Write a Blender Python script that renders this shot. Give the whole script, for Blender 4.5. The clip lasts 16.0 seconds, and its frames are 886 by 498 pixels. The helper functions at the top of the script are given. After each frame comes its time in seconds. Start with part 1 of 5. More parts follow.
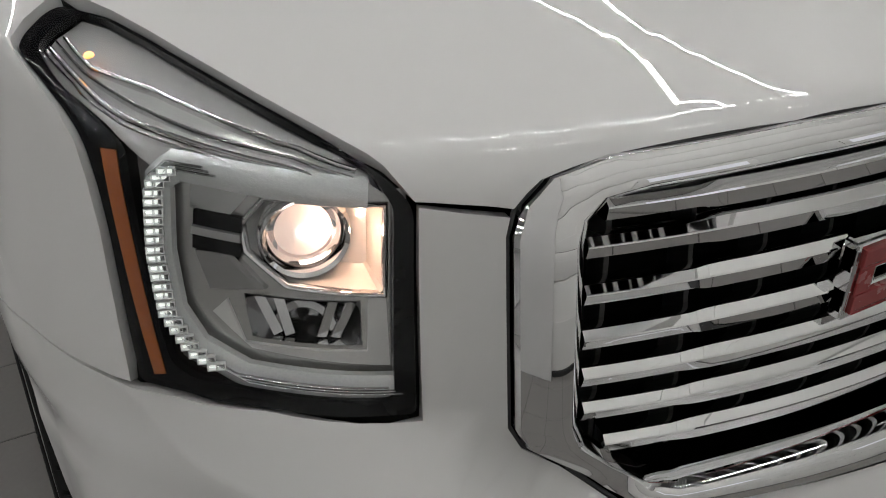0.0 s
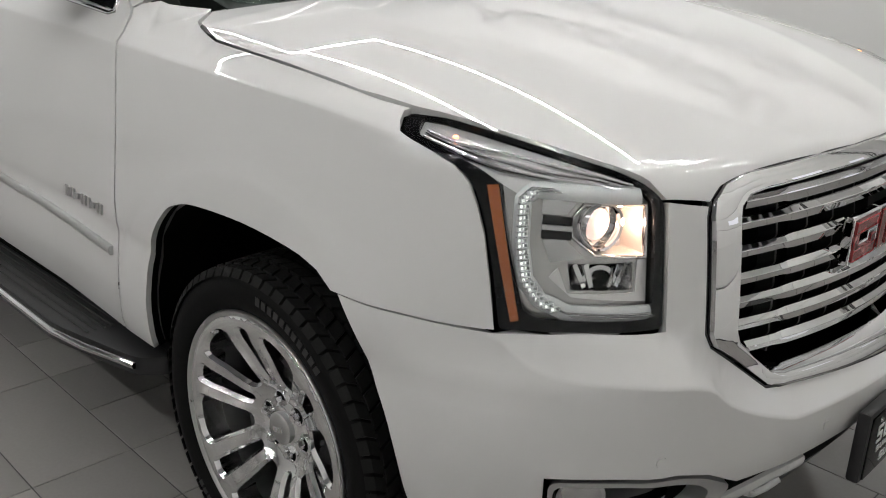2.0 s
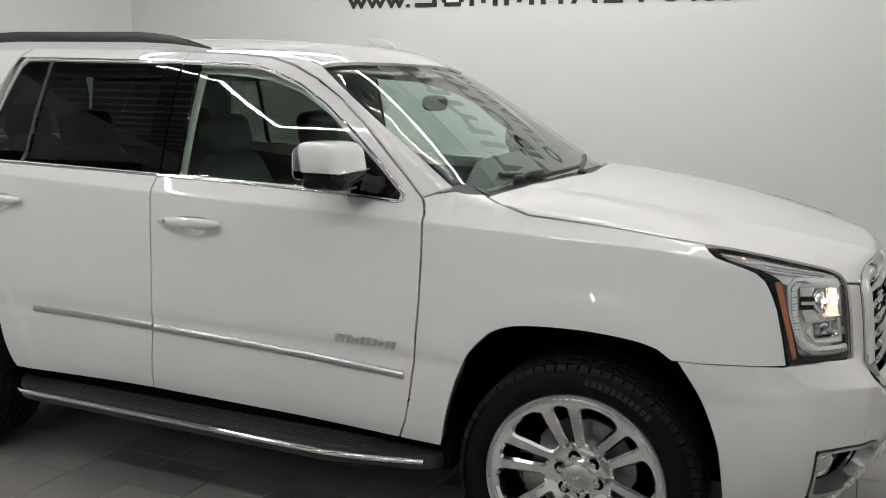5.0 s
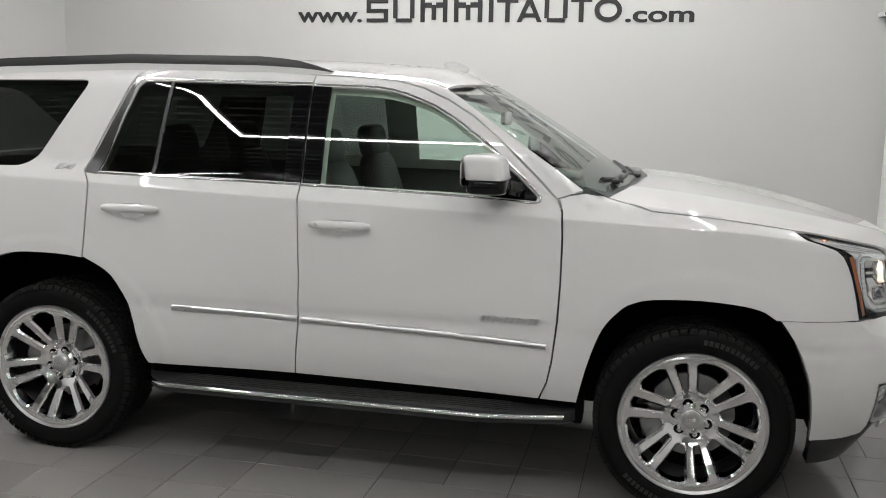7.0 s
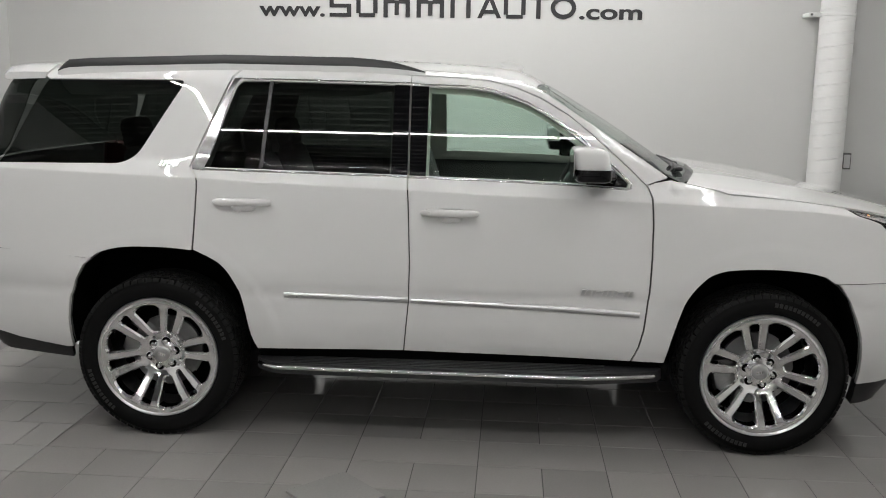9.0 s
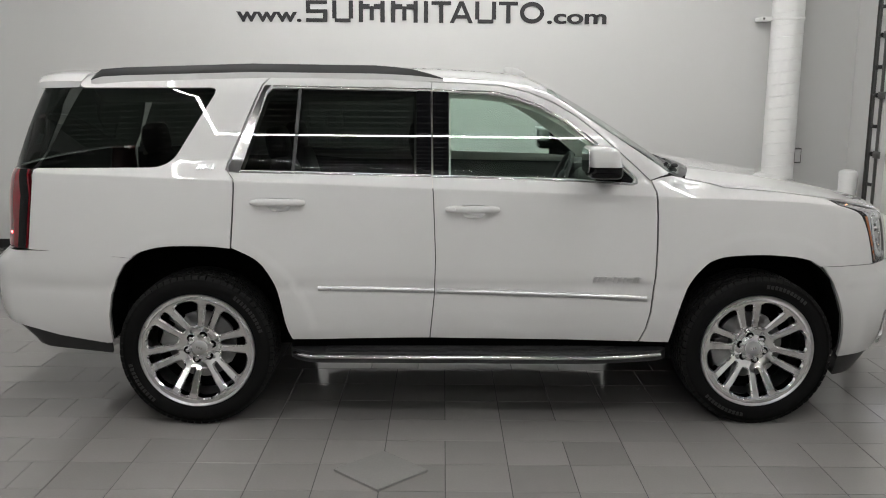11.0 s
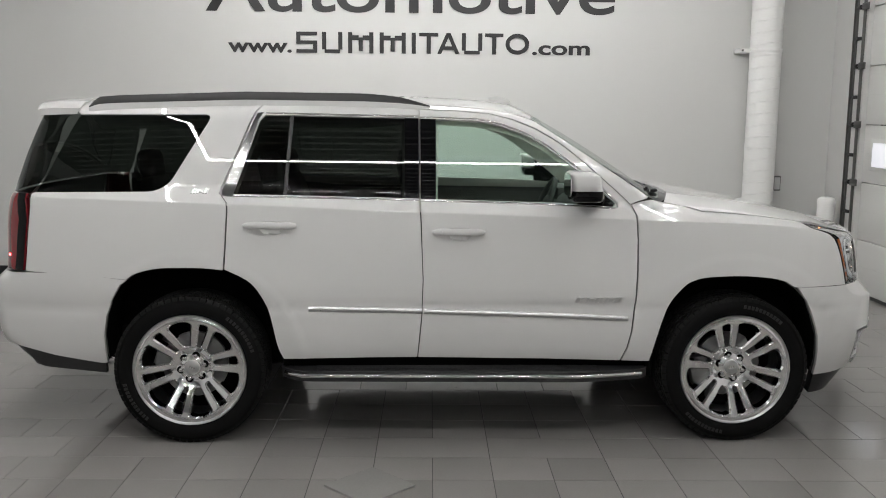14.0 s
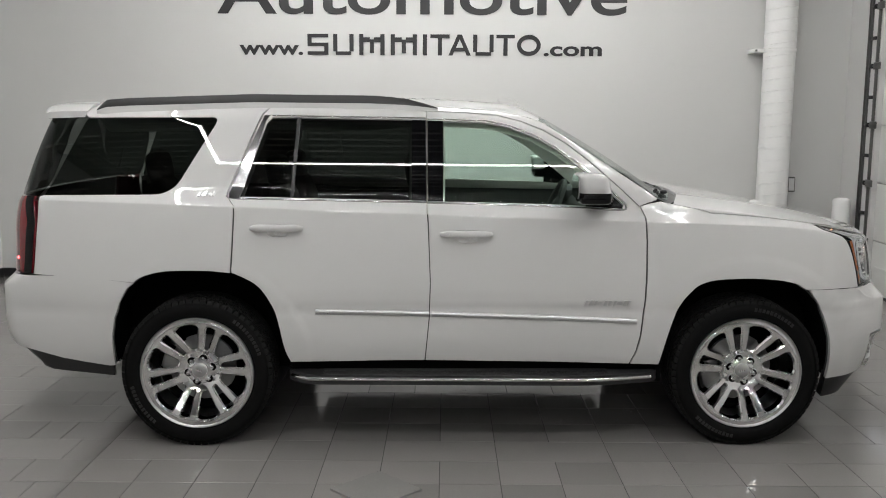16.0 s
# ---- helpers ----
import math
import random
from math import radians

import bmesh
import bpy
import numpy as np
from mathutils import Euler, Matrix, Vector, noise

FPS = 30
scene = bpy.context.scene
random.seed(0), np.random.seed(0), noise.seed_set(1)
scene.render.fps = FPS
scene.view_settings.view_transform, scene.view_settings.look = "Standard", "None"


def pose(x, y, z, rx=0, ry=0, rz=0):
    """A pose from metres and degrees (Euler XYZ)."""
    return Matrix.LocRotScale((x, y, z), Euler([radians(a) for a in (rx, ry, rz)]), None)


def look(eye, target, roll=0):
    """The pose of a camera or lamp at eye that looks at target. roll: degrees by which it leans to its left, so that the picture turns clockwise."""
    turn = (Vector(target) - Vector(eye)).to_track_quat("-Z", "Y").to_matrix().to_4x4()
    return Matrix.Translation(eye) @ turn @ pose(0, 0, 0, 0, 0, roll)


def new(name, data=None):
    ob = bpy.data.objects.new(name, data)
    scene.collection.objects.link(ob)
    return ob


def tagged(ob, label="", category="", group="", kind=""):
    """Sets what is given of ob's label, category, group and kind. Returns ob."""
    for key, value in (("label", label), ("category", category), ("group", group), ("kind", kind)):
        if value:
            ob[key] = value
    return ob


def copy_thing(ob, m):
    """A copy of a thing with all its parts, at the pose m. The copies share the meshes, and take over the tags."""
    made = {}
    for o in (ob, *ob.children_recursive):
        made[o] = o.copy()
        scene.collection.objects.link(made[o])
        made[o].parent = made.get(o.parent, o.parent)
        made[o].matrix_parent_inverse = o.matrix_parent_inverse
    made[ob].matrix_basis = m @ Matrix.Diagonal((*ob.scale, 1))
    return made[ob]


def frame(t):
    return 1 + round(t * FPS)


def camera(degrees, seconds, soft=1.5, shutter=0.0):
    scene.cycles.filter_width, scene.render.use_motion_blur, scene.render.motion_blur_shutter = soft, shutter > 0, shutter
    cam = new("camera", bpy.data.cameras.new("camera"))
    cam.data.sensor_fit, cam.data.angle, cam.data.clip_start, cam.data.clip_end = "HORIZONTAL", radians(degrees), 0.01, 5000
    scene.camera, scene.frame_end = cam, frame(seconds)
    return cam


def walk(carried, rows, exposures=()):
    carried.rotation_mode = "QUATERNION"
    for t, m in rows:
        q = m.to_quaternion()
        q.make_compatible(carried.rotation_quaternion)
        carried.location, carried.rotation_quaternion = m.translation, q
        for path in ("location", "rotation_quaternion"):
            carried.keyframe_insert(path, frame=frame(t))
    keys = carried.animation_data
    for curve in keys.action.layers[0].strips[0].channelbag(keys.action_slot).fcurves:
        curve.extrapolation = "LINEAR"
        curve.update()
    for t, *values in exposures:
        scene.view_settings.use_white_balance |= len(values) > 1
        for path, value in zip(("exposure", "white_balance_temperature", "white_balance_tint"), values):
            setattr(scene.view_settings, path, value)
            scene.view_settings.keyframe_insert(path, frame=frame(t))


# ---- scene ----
from mathutils import geometry

LIGHT = 140.0
cam = camera(51.4, 16.0, soft=1.0)
PATH = [
    (0, (2.907, -1.034, 1.488), (1.431, -0.155, 0.465), 0.9),
    (0.5, (3.036, -1.21, 1.508), (1.595, -0.246, 0.511), 0.8),
    (1, (3.126, -1.437, 1.533), (1.722, -0.363, 0.598), 1.0),
    (1.5, (3.118, -1.759, 1.55), (1.772, -0.529, 0.73), 1.2),
    (2, (3.021, -2.024, 1.548), (1.718, -0.678, 0.85), 1.7),
    (2.5, (2.886, -2.254, 1.53), (1.626, -0.817, 0.94), 1.8),
    (3, (2.772, -2.54, 1.57), (1.608, -1.008, 1.024), 0.8),
    (3.5, (2.711, -2.903, 1.612), (1.638, -1.286, 1.131), 0.6),
    (4, (2.578, -3.199, 1.612), (1.603, -1.505, 1.187), 0.7),
    (4.2, (2.501, -3.315, 1.624), (1.565, -1.594, 1.22), 0.8),
    (6.3, (1.599, -4.417, 1.683), (1.064, -2.515, 1.367), 0.9),
    (6.5, (1.498, -4.501, 1.685), (0.994, -2.593, 1.363), 0.9),
    (7, (1.235, -4.737, 1.724), (0.813, -2.81, 1.389), 1.0),
    (7.5, (0.949, -4.892, 1.716), (0.606, -2.952, 1.374), 0.9),
    (8, (0.668, -5.018, 1.736), (0.404, -3.066, 1.387), 0.9),
    (8.5, (0.397, -5.182, 1.742), (0.219, -3.221, 1.391), 0.9),
    (9, (0.148, -5.306, 1.766), (0.048, -3.341, 1.408), 0.9),
    (9.5, (-0.085, -5.319, 1.761), (-0.121, -3.352, 1.399), 0.8),
    (12, (-0.319, -5.846, 1.815), (-0.265, -3.877, 1.468), 0.5),
    (12.5, (-0.328, -5.851, 1.794), (-0.266, -3.878, 1.472), 0.6),
    (13, (-0.319, -5.837, 1.776), (-0.247, -3.862, 1.467), 0.5),
    (13.5, (-0.305, -5.818, 1.779), (-0.231, -3.842, 1.481), 0.5),
    (14, (-0.296, -5.816, 1.776), (-0.226, -3.838, 1.483), 0.5),
    (14.5, (-0.292, -5.81, 1.779), (-0.229, -3.833, 1.486), 0.4),
    (15, (-0.265, -5.806, 1.775), (-0.215, -3.828, 1.484), 0.3),
    (15.5, (-0.247, -5.791, 1.774), (-0.207, -3.813, 1.484), 0.3),
    (16, (-0.251, -5.791, 1.778), (-0.215, -3.812, 1.488), 0.3),
]
walk(cam, [(t, look(eye, target, roll)) for t, eye, target, roll in PATH], exposures=[(0.0, -.68), (.5, -.39), (1.0, -.22), (1.5, -.20), (2.5, -.24), (4.0, -.22), (7.0, -.21), (16.0, -.29)])

# ---- world: the showroom is closed, so only a faint ambient sky ----
world = bpy.data.worlds.new("sky")
scene.world = world
world.use_nodes = True
world.node_tree.nodes["Background"].inputs[0].default_value = (.05, .05, .05, 1)
world.node_tree.nodes["Background"].inputs[1].default_value = .3


# ---- materials ----
def mat(name, colour, rough=.5, metal=0.0, coat=0.0, bump=0.0, scale=40.0, vary=.06, spec=.5, big=2.5, rough_vary=.06, coat_rough=.03, coat_ior=1.5):
    """A procedural surface: colour varied at two scales, roughness wear and fine relief."""
    m = bpy.data.materials.new(name)
    m.use_nodes = True
    nt = m.node_tree
    b = nt.nodes["Principled BSDF"]
    b.inputs["Metallic"].default_value = metal
    b.inputs["Coat Weight"].default_value = coat
    b.inputs["Coat Roughness"].default_value = coat_rough
    b.inputs["Coat IOR"].default_value = coat_ior
    b.inputs["Specular IOR Level"].default_value = spec
    tc = nt.nodes.new("ShaderNodeTexCoord")
    fine, wide = nt.nodes.new("ShaderNodeTexNoise"), nt.nodes.new("ShaderNodeTexNoise")
    fine.inputs["Scale"].default_value, wide.inputs["Scale"].default_value = scale, big
    fine.inputs["Detail"].default_value = 4
    nt.links.new(tc.outputs["Object"], fine.inputs["Vector"])
    nt.links.new(tc.outputs["Object"], wide.inputs["Vector"])
    add = nt.nodes.new("ShaderNodeMath")
    add.operation = "ADD"
    nt.links.new(fine.outputs[0], add.inputs[0])
    nt.links.new(wide.outputs[0], add.inputs[1])
    tone = nt.nodes.new("ShaderNodeMapRange")
    tone.inputs["From Min"].default_value, tone.inputs["From Max"].default_value = .6, 1.4
    tone.inputs["To Min"].default_value, tone.inputs["To Max"].default_value = 1 - vary, 1 + vary
    nt.links.new(add.outputs[0], tone.inputs["Value"])
    mul = nt.nodes.new("ShaderNodeVectorMath")
    mul.operation = "SCALE"
    mul.inputs[0].default_value = colour
    nt.links.new(tone.outputs[0], mul.inputs["Scale"])
    nt.links.new(mul.outputs[0], b.inputs["Base Color"])
    rr = nt.nodes.new("ShaderNodeMapRange")
    rr.inputs["From Min"].default_value, rr.inputs["From Max"].default_value = .6, 1.4
    rr.inputs["To Min"].default_value, rr.inputs["To Max"].default_value = max(rough - rough_vary, 0), rough + rough_vary
    nt.links.new(add.outputs[0], rr.inputs["Value"])
    nt.links.new(rr.outputs[0], b.inputs["Roughness"])
    if bump:
        bp = nt.nodes.new("ShaderNodeBump")
        bp.inputs["Strength"].default_value, bp.inputs["Distance"].default_value = bump, .002
        nt.links.new(fine.outputs[0], bp.inputs["Height"])
        nt.links.new(bp.outputs[0], b.inputs["Normal"])
    return m


def glowing(name, colour, strength):
    m = bpy.data.materials.new(name)
    m.use_nodes = True
    b = m.node_tree.nodes["Principled BSDF"]
    b.inputs["Base Color"].default_value = (.8, .8, .8, 1)
    b.inputs["Emission Color"].default_value = (*colour, 1)
    b.inputs["Emission Strength"].default_value = strength
    return m


def pane(name, tint, ior=1.5, rough=0.0):
    """Thin glass: clear by its tint, glossy by Fresnel."""
    m = bpy.data.materials.new(name)
    m.use_nodes = True
    nt = m.node_tree
    nt.nodes.remove(nt.nodes["Principled BSDF"])
    clear, gloss = nt.nodes.new("ShaderNodeBsdfTransparent"), nt.nodes.new("ShaderNodeBsdfGlossy")
    clear.inputs[0].default_value = (*tint, 1)
    gloss.inputs["Roughness"].default_value = rough
    # gloss of a thin pane, alike from both sides
    facing, power, fr, mix = [nt.nodes.new(k) for k in ("ShaderNodeLayerWeight", "ShaderNodeMath", "ShaderNodeMath", "ShaderNodeMixShader")]
    facing.inputs["Blend"].default_value = .5
    power.operation, fr.operation = "POWER", "MULTIPLY_ADD"
    power.inputs[1].default_value = 5.0
    least = ((ior - 1) / (ior + 1)) ** 2
    fr.inputs[1].default_value, fr.inputs[2].default_value = 1 - least, least
    nt.links.new(facing.outputs["Facing"], power.inputs[0])
    nt.links.new(power.outputs[0], fr.inputs[0])
    nt.links.new(fr.outputs[0], mix.inputs[0])
    nt.links.new(clear.outputs[0], mix.inputs[1])
    nt.links.new(gloss.outputs[0], mix.inputs[2])
    nt.links.new(mix.outputs[0], nt.nodes["Material Output"].inputs[0])
    return m


PAINT = mat("white_pearl_paint", (.635, .632, .624), .55, coat=1.0, vary=.008, scale=900, rough_vary=.02, coat_rough=.004, spec=.2, coat_ior=1.62)
CHROME = mat("chrome", (.76, .76, .765), .022, 1.0, vary=.03, rough_vary=.012)
RIM_CHROME = mat("wheel_chrome", (.86, .86, .86), .085, 1.0, vary=.03, rough_vary=.02)
CHROME_DULL = mat("satin_chrome", (.58, .58, .58), .33, 1.0, vary=.04)
CHROME_SOFT = mat("soft_chrome", (.60, .60, .605), .13, 1.0, vary=.03, rough_vary=.02)
BLACK = mat("black_plastic", (.018, .018, .019), .45, bump=.15, scale=300, vary=.15)
GLOSSBLACK = mat("gloss_black", (.004, .004, .0045), .02, coat=.0, vary=.1, rough_vary=.01, spec=.3)
MATTEBLACK = mat("wheel_well_liner", (.003, .003, .003), .95, vary=.2, spec=.05)
RUBBER = mat("tyre_rubber", (.006, .006, .006), .7, bump=.25, scale=180, vary=.18, rough_vary=.1, spec=.08)
RUBBER_TREAD = mat("tyre_tread_rubber", (.010, .010, .0098), .7, bump=.25, scale=180, vary=.18, rough_vary=.1, spec=.13)
RUBBER_MARK = mat("tyre_marking", (.012, .012, .012), .5, vary=.1)
GLASS = pane("window_glass", (.78, .90, .83), 1.68)
TINTED = pane("privacy_glass", (.125, .140, .130), 1.56)
SHIELD = pane("windshield_glass", (.80, .91, .85), 2.05)
CLEAR = pane("lamp_lens", (.975, .98, .98), 1.36)
LAMP_BLACK = mat("lamp_surround_black", (.004, .004, .0045), .02, spec=.14, vary=.1, rough_vary=.01)
AMBER = mat("amber_reflector", (.33, .090, .02), .18, coat=.8, vary=.1, scale=200, bump=.2)
FROST = mat("frosted_light_guide", (.82, .84, .84), .25, .2, coat=.8, vary=.08, scale=400, bump=.3)
SILVER = mat("lamp_silver", (.74, .74, .73), .20, .55, vary=.06)
BEZEL = mat("lamp_bezel_metal", (.60, .595, .58), .18, .72, vary=.05, scale=300, bump=.05, rough_vary=.05)
GUIDE = mat("clear_light_guide", (.62, .64, .64), .16, .35, coat=.8, vary=.10, scale=350, bump=.25)
LAMP_GREY = mat("lamp_grey_reflector", (.70, .70, .695), .20, .40, vary=.06, scale=250, bump=.05)
PLATE = mat("floor_plate_stone", (.245, .24, .23), .20, bump=.05, scale=120, vary=.07)
RED = mat("tail_lamp_red", (.17, .008, .014), .12, coat=.8, vary=.1, scale=150)
REDBADGE = mat("badge_red", (.30, .040, .042), .25, coat=.6, vary=.06)
IRON = mat("brake_iron", (.30, .30, .295), .45, 1.0, vary=.1)
TRIM_GREY = mat("cabin_trim", (.25, .24, .22), .75, bump=.2, scale=250, vary=.08)
TRIM_DARK = mat("cabin_dark_trim", (.07, .07, .068), .6, bump=.2, scale=250, vary=.1)
HEADLINER = mat("headliner_cloth", (.66, .64, .60), .95, bump=.2, scale=400, vary=.05)
LEATHER = mat("seat_leather", (.05, .049, .046), .5, bump=.25, scale=160, vary=.1)
WALL = mat("white_wall_paint", (.590, .590, .579), .6, bump=.12, scale=220, vary=.018, big=.8)
WALL_MARK = mat("black_wall_lettering", (.014, .014, .015), .4, vary=.08)
CEIL = mat("ceiling_metal_deck", (.82, .82, .81), .6, vary=.03)
PIPE = mat("white_duct_paint", (.80, .80, .79), .42, bump=.1, scale=60, vary=.02)
DOORWHITE = mat("garage_door_paint", (.70, .70, .68), .5, bump=.15, scale=160, vary=.025)
STEEL = mat("galvanised_track", (.13, .13, .125), .42, .6, bump=.1, vary=.15)
GROUT = mat("floor_grout", (.050, .048, .046), .85, bump=.2, vary=.1)
DAYPANE = glowing("daylit_door_pane", (.85, .88, 1.0), .6)
LED = glowing("led_strip", (1.0, .99, .975), LIGHT)
DRL = glowing("running_light", (.95, 1.0, .93), 1.35)
HALOGEN = glowing("lit_projector", (1.0, .72, .62), .62)
FILAMENT = glowing("lit_filament", (1.0, .90, .82), 5.0)
AMBERLIT = glowing("lit_amber_diode", (1.0, .27, .01), 5.0)
REDLIT = glowing("lit_red_diode", (1.0, .06, .06), 12.0)


def tile_material():
    m = mat("grey_porcelain_tile", (.238, .229, .219), .10, bump=.03, scale=90, vary=.05, rough_vary=.05, big=3.0, spec=.5)
    nt = m.node_tree
    info, mul = nt.nodes.new("ShaderNodeObjectInfo"), nt.nodes.new("ShaderNodeMapRange")
    mul.inputs["To Min"].default_value, mul.inputs["To Max"].default_value = .90, 1.10
    nt.links.new(info.outputs["Random"], mul.inputs["Value"])
    b = nt.nodes["Principled BSDF"]
    src = b.inputs["Base Color"].links[0].from_socket
    sc = nt.nodes.new("ShaderNodeVectorMath")
    sc.operation = "SCALE"
    nt.links.new(src, sc.inputs[0])
    nt.links.new(mul.outputs[0], sc.inputs["Scale"])
    nt.links.new(sc.outputs[0], b.inputs["Base Color"])
    return m


TILE = tile_material()


# ---- shape helpers ----
def mesh_part(name, mesh, material, parent=None, label=""):
    mesh.materials.append(material)
    ob = new(name, mesh)
    if parent is not None:
        ob.parent = parent
    if label:
        ob["label"] = label
    return ob


def part(name, bm, material, parent=None, label="", smooth=False, angle=35):
    """Links a bmesh as one mesh object under a thing or a part."""
    mesh = bpy.data.meshes.new(name)
    bm.normal_update()
    if smooth:
        for f in bm.faces:
            f.smooth = True
        for e in bm.edges:
            if len(e.link_faces) == 2 and e.calc_face_angle(0) > radians(angle):
                e.smooth = False
    bm.to_mesh(mesh)
    bm.free()
    return mesh_part(name, mesh, material, parent, label)


def thing(name, label, category, group="", kind="", at=None):
    ob = new(name)
    ob.empty_display_size = .1
    if at is not None:
        ob.matrix_world = at
    return tagged(ob, label, category, group, kind)


def add_box(bm, x0, x1, y0, y1, z0, z1, bevel=0.0, segs=2, m=None):
    vs = bmesh.ops.create_cube(bm, size=1)["verts"]
    for v in vs:
        v.co = Vector(((x0 + x1) / 2 + v.co.x * (x1 - x0), (y0 + y1) / 2 + v.co.y * (y1 - y0), (z0 + z1) / 2 + v.co.z * (z1 - z0)))
    if bevel:
        es = list({e for v in vs for e in v.link_edges})
        r = bmesh.ops.bevel(bm, geom=es, offset=bevel, segments=segs, affect="EDGES", profile=.5)
        vs = r["verts"]
    if m is not None:
        bmesh.ops.transform(bm, matrix=m, verts=list({v for v in vs}))
    return vs


def box(name, dims, material, parent=None, bevel=.004, label="", m=None, segs=2):
    bm = bmesh.new()
    add_box(bm, *dims, bevel=bevel, segs=segs)
    if m is not None:
        bm.transform(m)
    return part(name, bm, material, parent, label, smooth=True)


def lathe(profile, n=64, axis="y", a0=0.0, a1=2 * math.pi):
    """Turns (radius, along) points round an axis."""
    bm = bmesh.new()
    full = abs(a1 - a0 - 2 * math.pi) < 1e-6
    rings = []
    for i in range(n if full else n + 1):
        a = a0 + (a1 - a0) * i / n
        c, s = math.cos(a), math.sin(a)
        rings.append([bm.verts.new({"y": (r * c, h, r * s), "z": (r * c, r * s, h), "x": (h, r * c, r * s)}[axis]) for r, h in profile])
    for i in range(len(rings) if full else len(rings) - 1):
        p, q = rings[i], rings[(i + 1) % len(rings)]
        for k in range(len(profile) - 1):
            vs = [p[k], p[k + 1], q[k + 1], q[k]]
            vs = list(dict.fromkeys(vs))
            if len(vs) > 2:
                bm.faces.new(vs)
    bmesh.ops.remove_doubles(bm, verts=bm.verts, dist=1e-6)
    bmesh.ops.recalc_face_normals(bm, faces=bm.faces)
    return bm


def sweep(points, normals, profile, closed=False, caps=True, scales=None):
    """Runs a profile of (across, out) points along a path with given normals."""
    bm = bmesh.new()
    pts = [Vector(p) for p in points]
    rings = []
    for i, p in enumerate(pts):
        a = pts[(i - 1) % len(pts)] if (closed or i) else pts[0]
        b = pts[(i + 1) % len(pts)] if (closed or i < len(pts) - 1) else pts[-1]
        t = (b - a).normalized()
        n = Vector(normals[i])
        n = (n - t * n.dot(t)).normalized()
        side = t.cross(n)
        k = scales[i] if scales else (1, 1)
        rings.append([bm.verts.new(p + side * (u * k[0]) + n * (w * k[1])) for u, w in profile])
    m = len(profile)
    for i in range(len(rings) if closed else len(rings) - 1):
        p, q = rings[i], rings[(i + 1) % len(rings)]
        for k in range(m):
            bm.faces.new((p[k], p[(k + 1) % m], q[(k + 1) % m], q[k]))
    if caps and not closed:
        bm.faces.new(rings[0][::-1])
        bm.faces.new(rings[-1])
    bmesh.ops.recalc_face_normals(bm, faces=bm.faces)
    return bm


def tube(points, r, n=10, closed=False):
    """A round bar along points."""
    pts = [Vector(q) for q in points]
    ref = Vector((0, 0, 1)) if abs((pts[1] - pts[0]).normalized().z) < .9 else Vector((1, 0, 0))
    prof = [(r * math.cos(2 * math.pi * i / n), r * math.sin(2 * math.pi * i / n)) for i in range(n)]
    return sweep(pts, [ref] * len(pts), prof, closed)


def half_round(w, h, deep=.004):
    return [(-w / 2, -deep), (-w / 2, h * .45), (-w * .3, h * .85), (0, h), (w * .3, h * .85), (w / 2, h * .45), (w / 2, -deep)]


def resample(pts, d, closed=True):
    out = []
    n = len(pts)
    for i in range(n if closed else n - 1):
        a, b = np.array(pts[i], float), np.array(pts[(i + 1) % n], float)
        k = max(1, int(math.ceil(np.linalg.norm(b - a) / d)))
        out += [a + (b - a) * j / k for j in range(k)]
    if not closed:
        out.append(np.array(pts[-1], float))
    return np.array(out)


def rounded(pts, r, n=5, closed=True):
    """Rounds the corners of a polygon; r one radius or one for each corner."""
    out, m = [], len(pts)
    for i in range(m):
        p = np.array(pts[i], float)
        if not closed and i in (0, m - 1):
            out.append(p)
            continue
        a, b = np.array(pts[i - 1], float), np.array(pts[(i + 1) % m], float)
        rr = r[i] if isinstance(r, (list, tuple)) else r
        ka, kb = np.linalg.norm(a - p), np.linalg.norm(b - p)
        cut = min(rr, .45 * ka, .45 * kb)
        if cut < 1e-4:
            out.append(p)
            continue
        s, e = p + (a - p) / ka * cut, p + (b - p) / kb * cut
        for j in range(n + 1):
            u = j / n
            out.append((1 - u) ** 2 * s + 2 * u * (1 - u) * p + u * u * e)
    return out


def inside(q, poly):
    x, y = q[:, 0], q[:, 1]
    r = np.zeros(len(q), bool)
    a = np.asarray(poly)
    b = np.roll(a, -1, 0)
    for (x0, y0), (x1, y1) in zip(a, b):
        if y0 == y1:
            continue
        hit = ((y0 > y) != (y1 > y)) & (x < (x1 - x0) * (y - y0) / (y1 - y0) + x0)
        r ^= hit
    return r


def edge_distance(q, loops):
    d = np.full(len(q), 9.0)
    for poly in loops:
        a = np.asarray(poly)
        b = np.roll(a, -1, 0)
        for p0, p1 in zip(a, b):
            e = p1 - p0
            u = np.clip(((q - p0) @ e) / max(e @ e, 1e-12), 0, 1)
            d = np.minimum(d, np.linalg.norm(q - p0 - u[:, None] * e, axis=1))
    return d


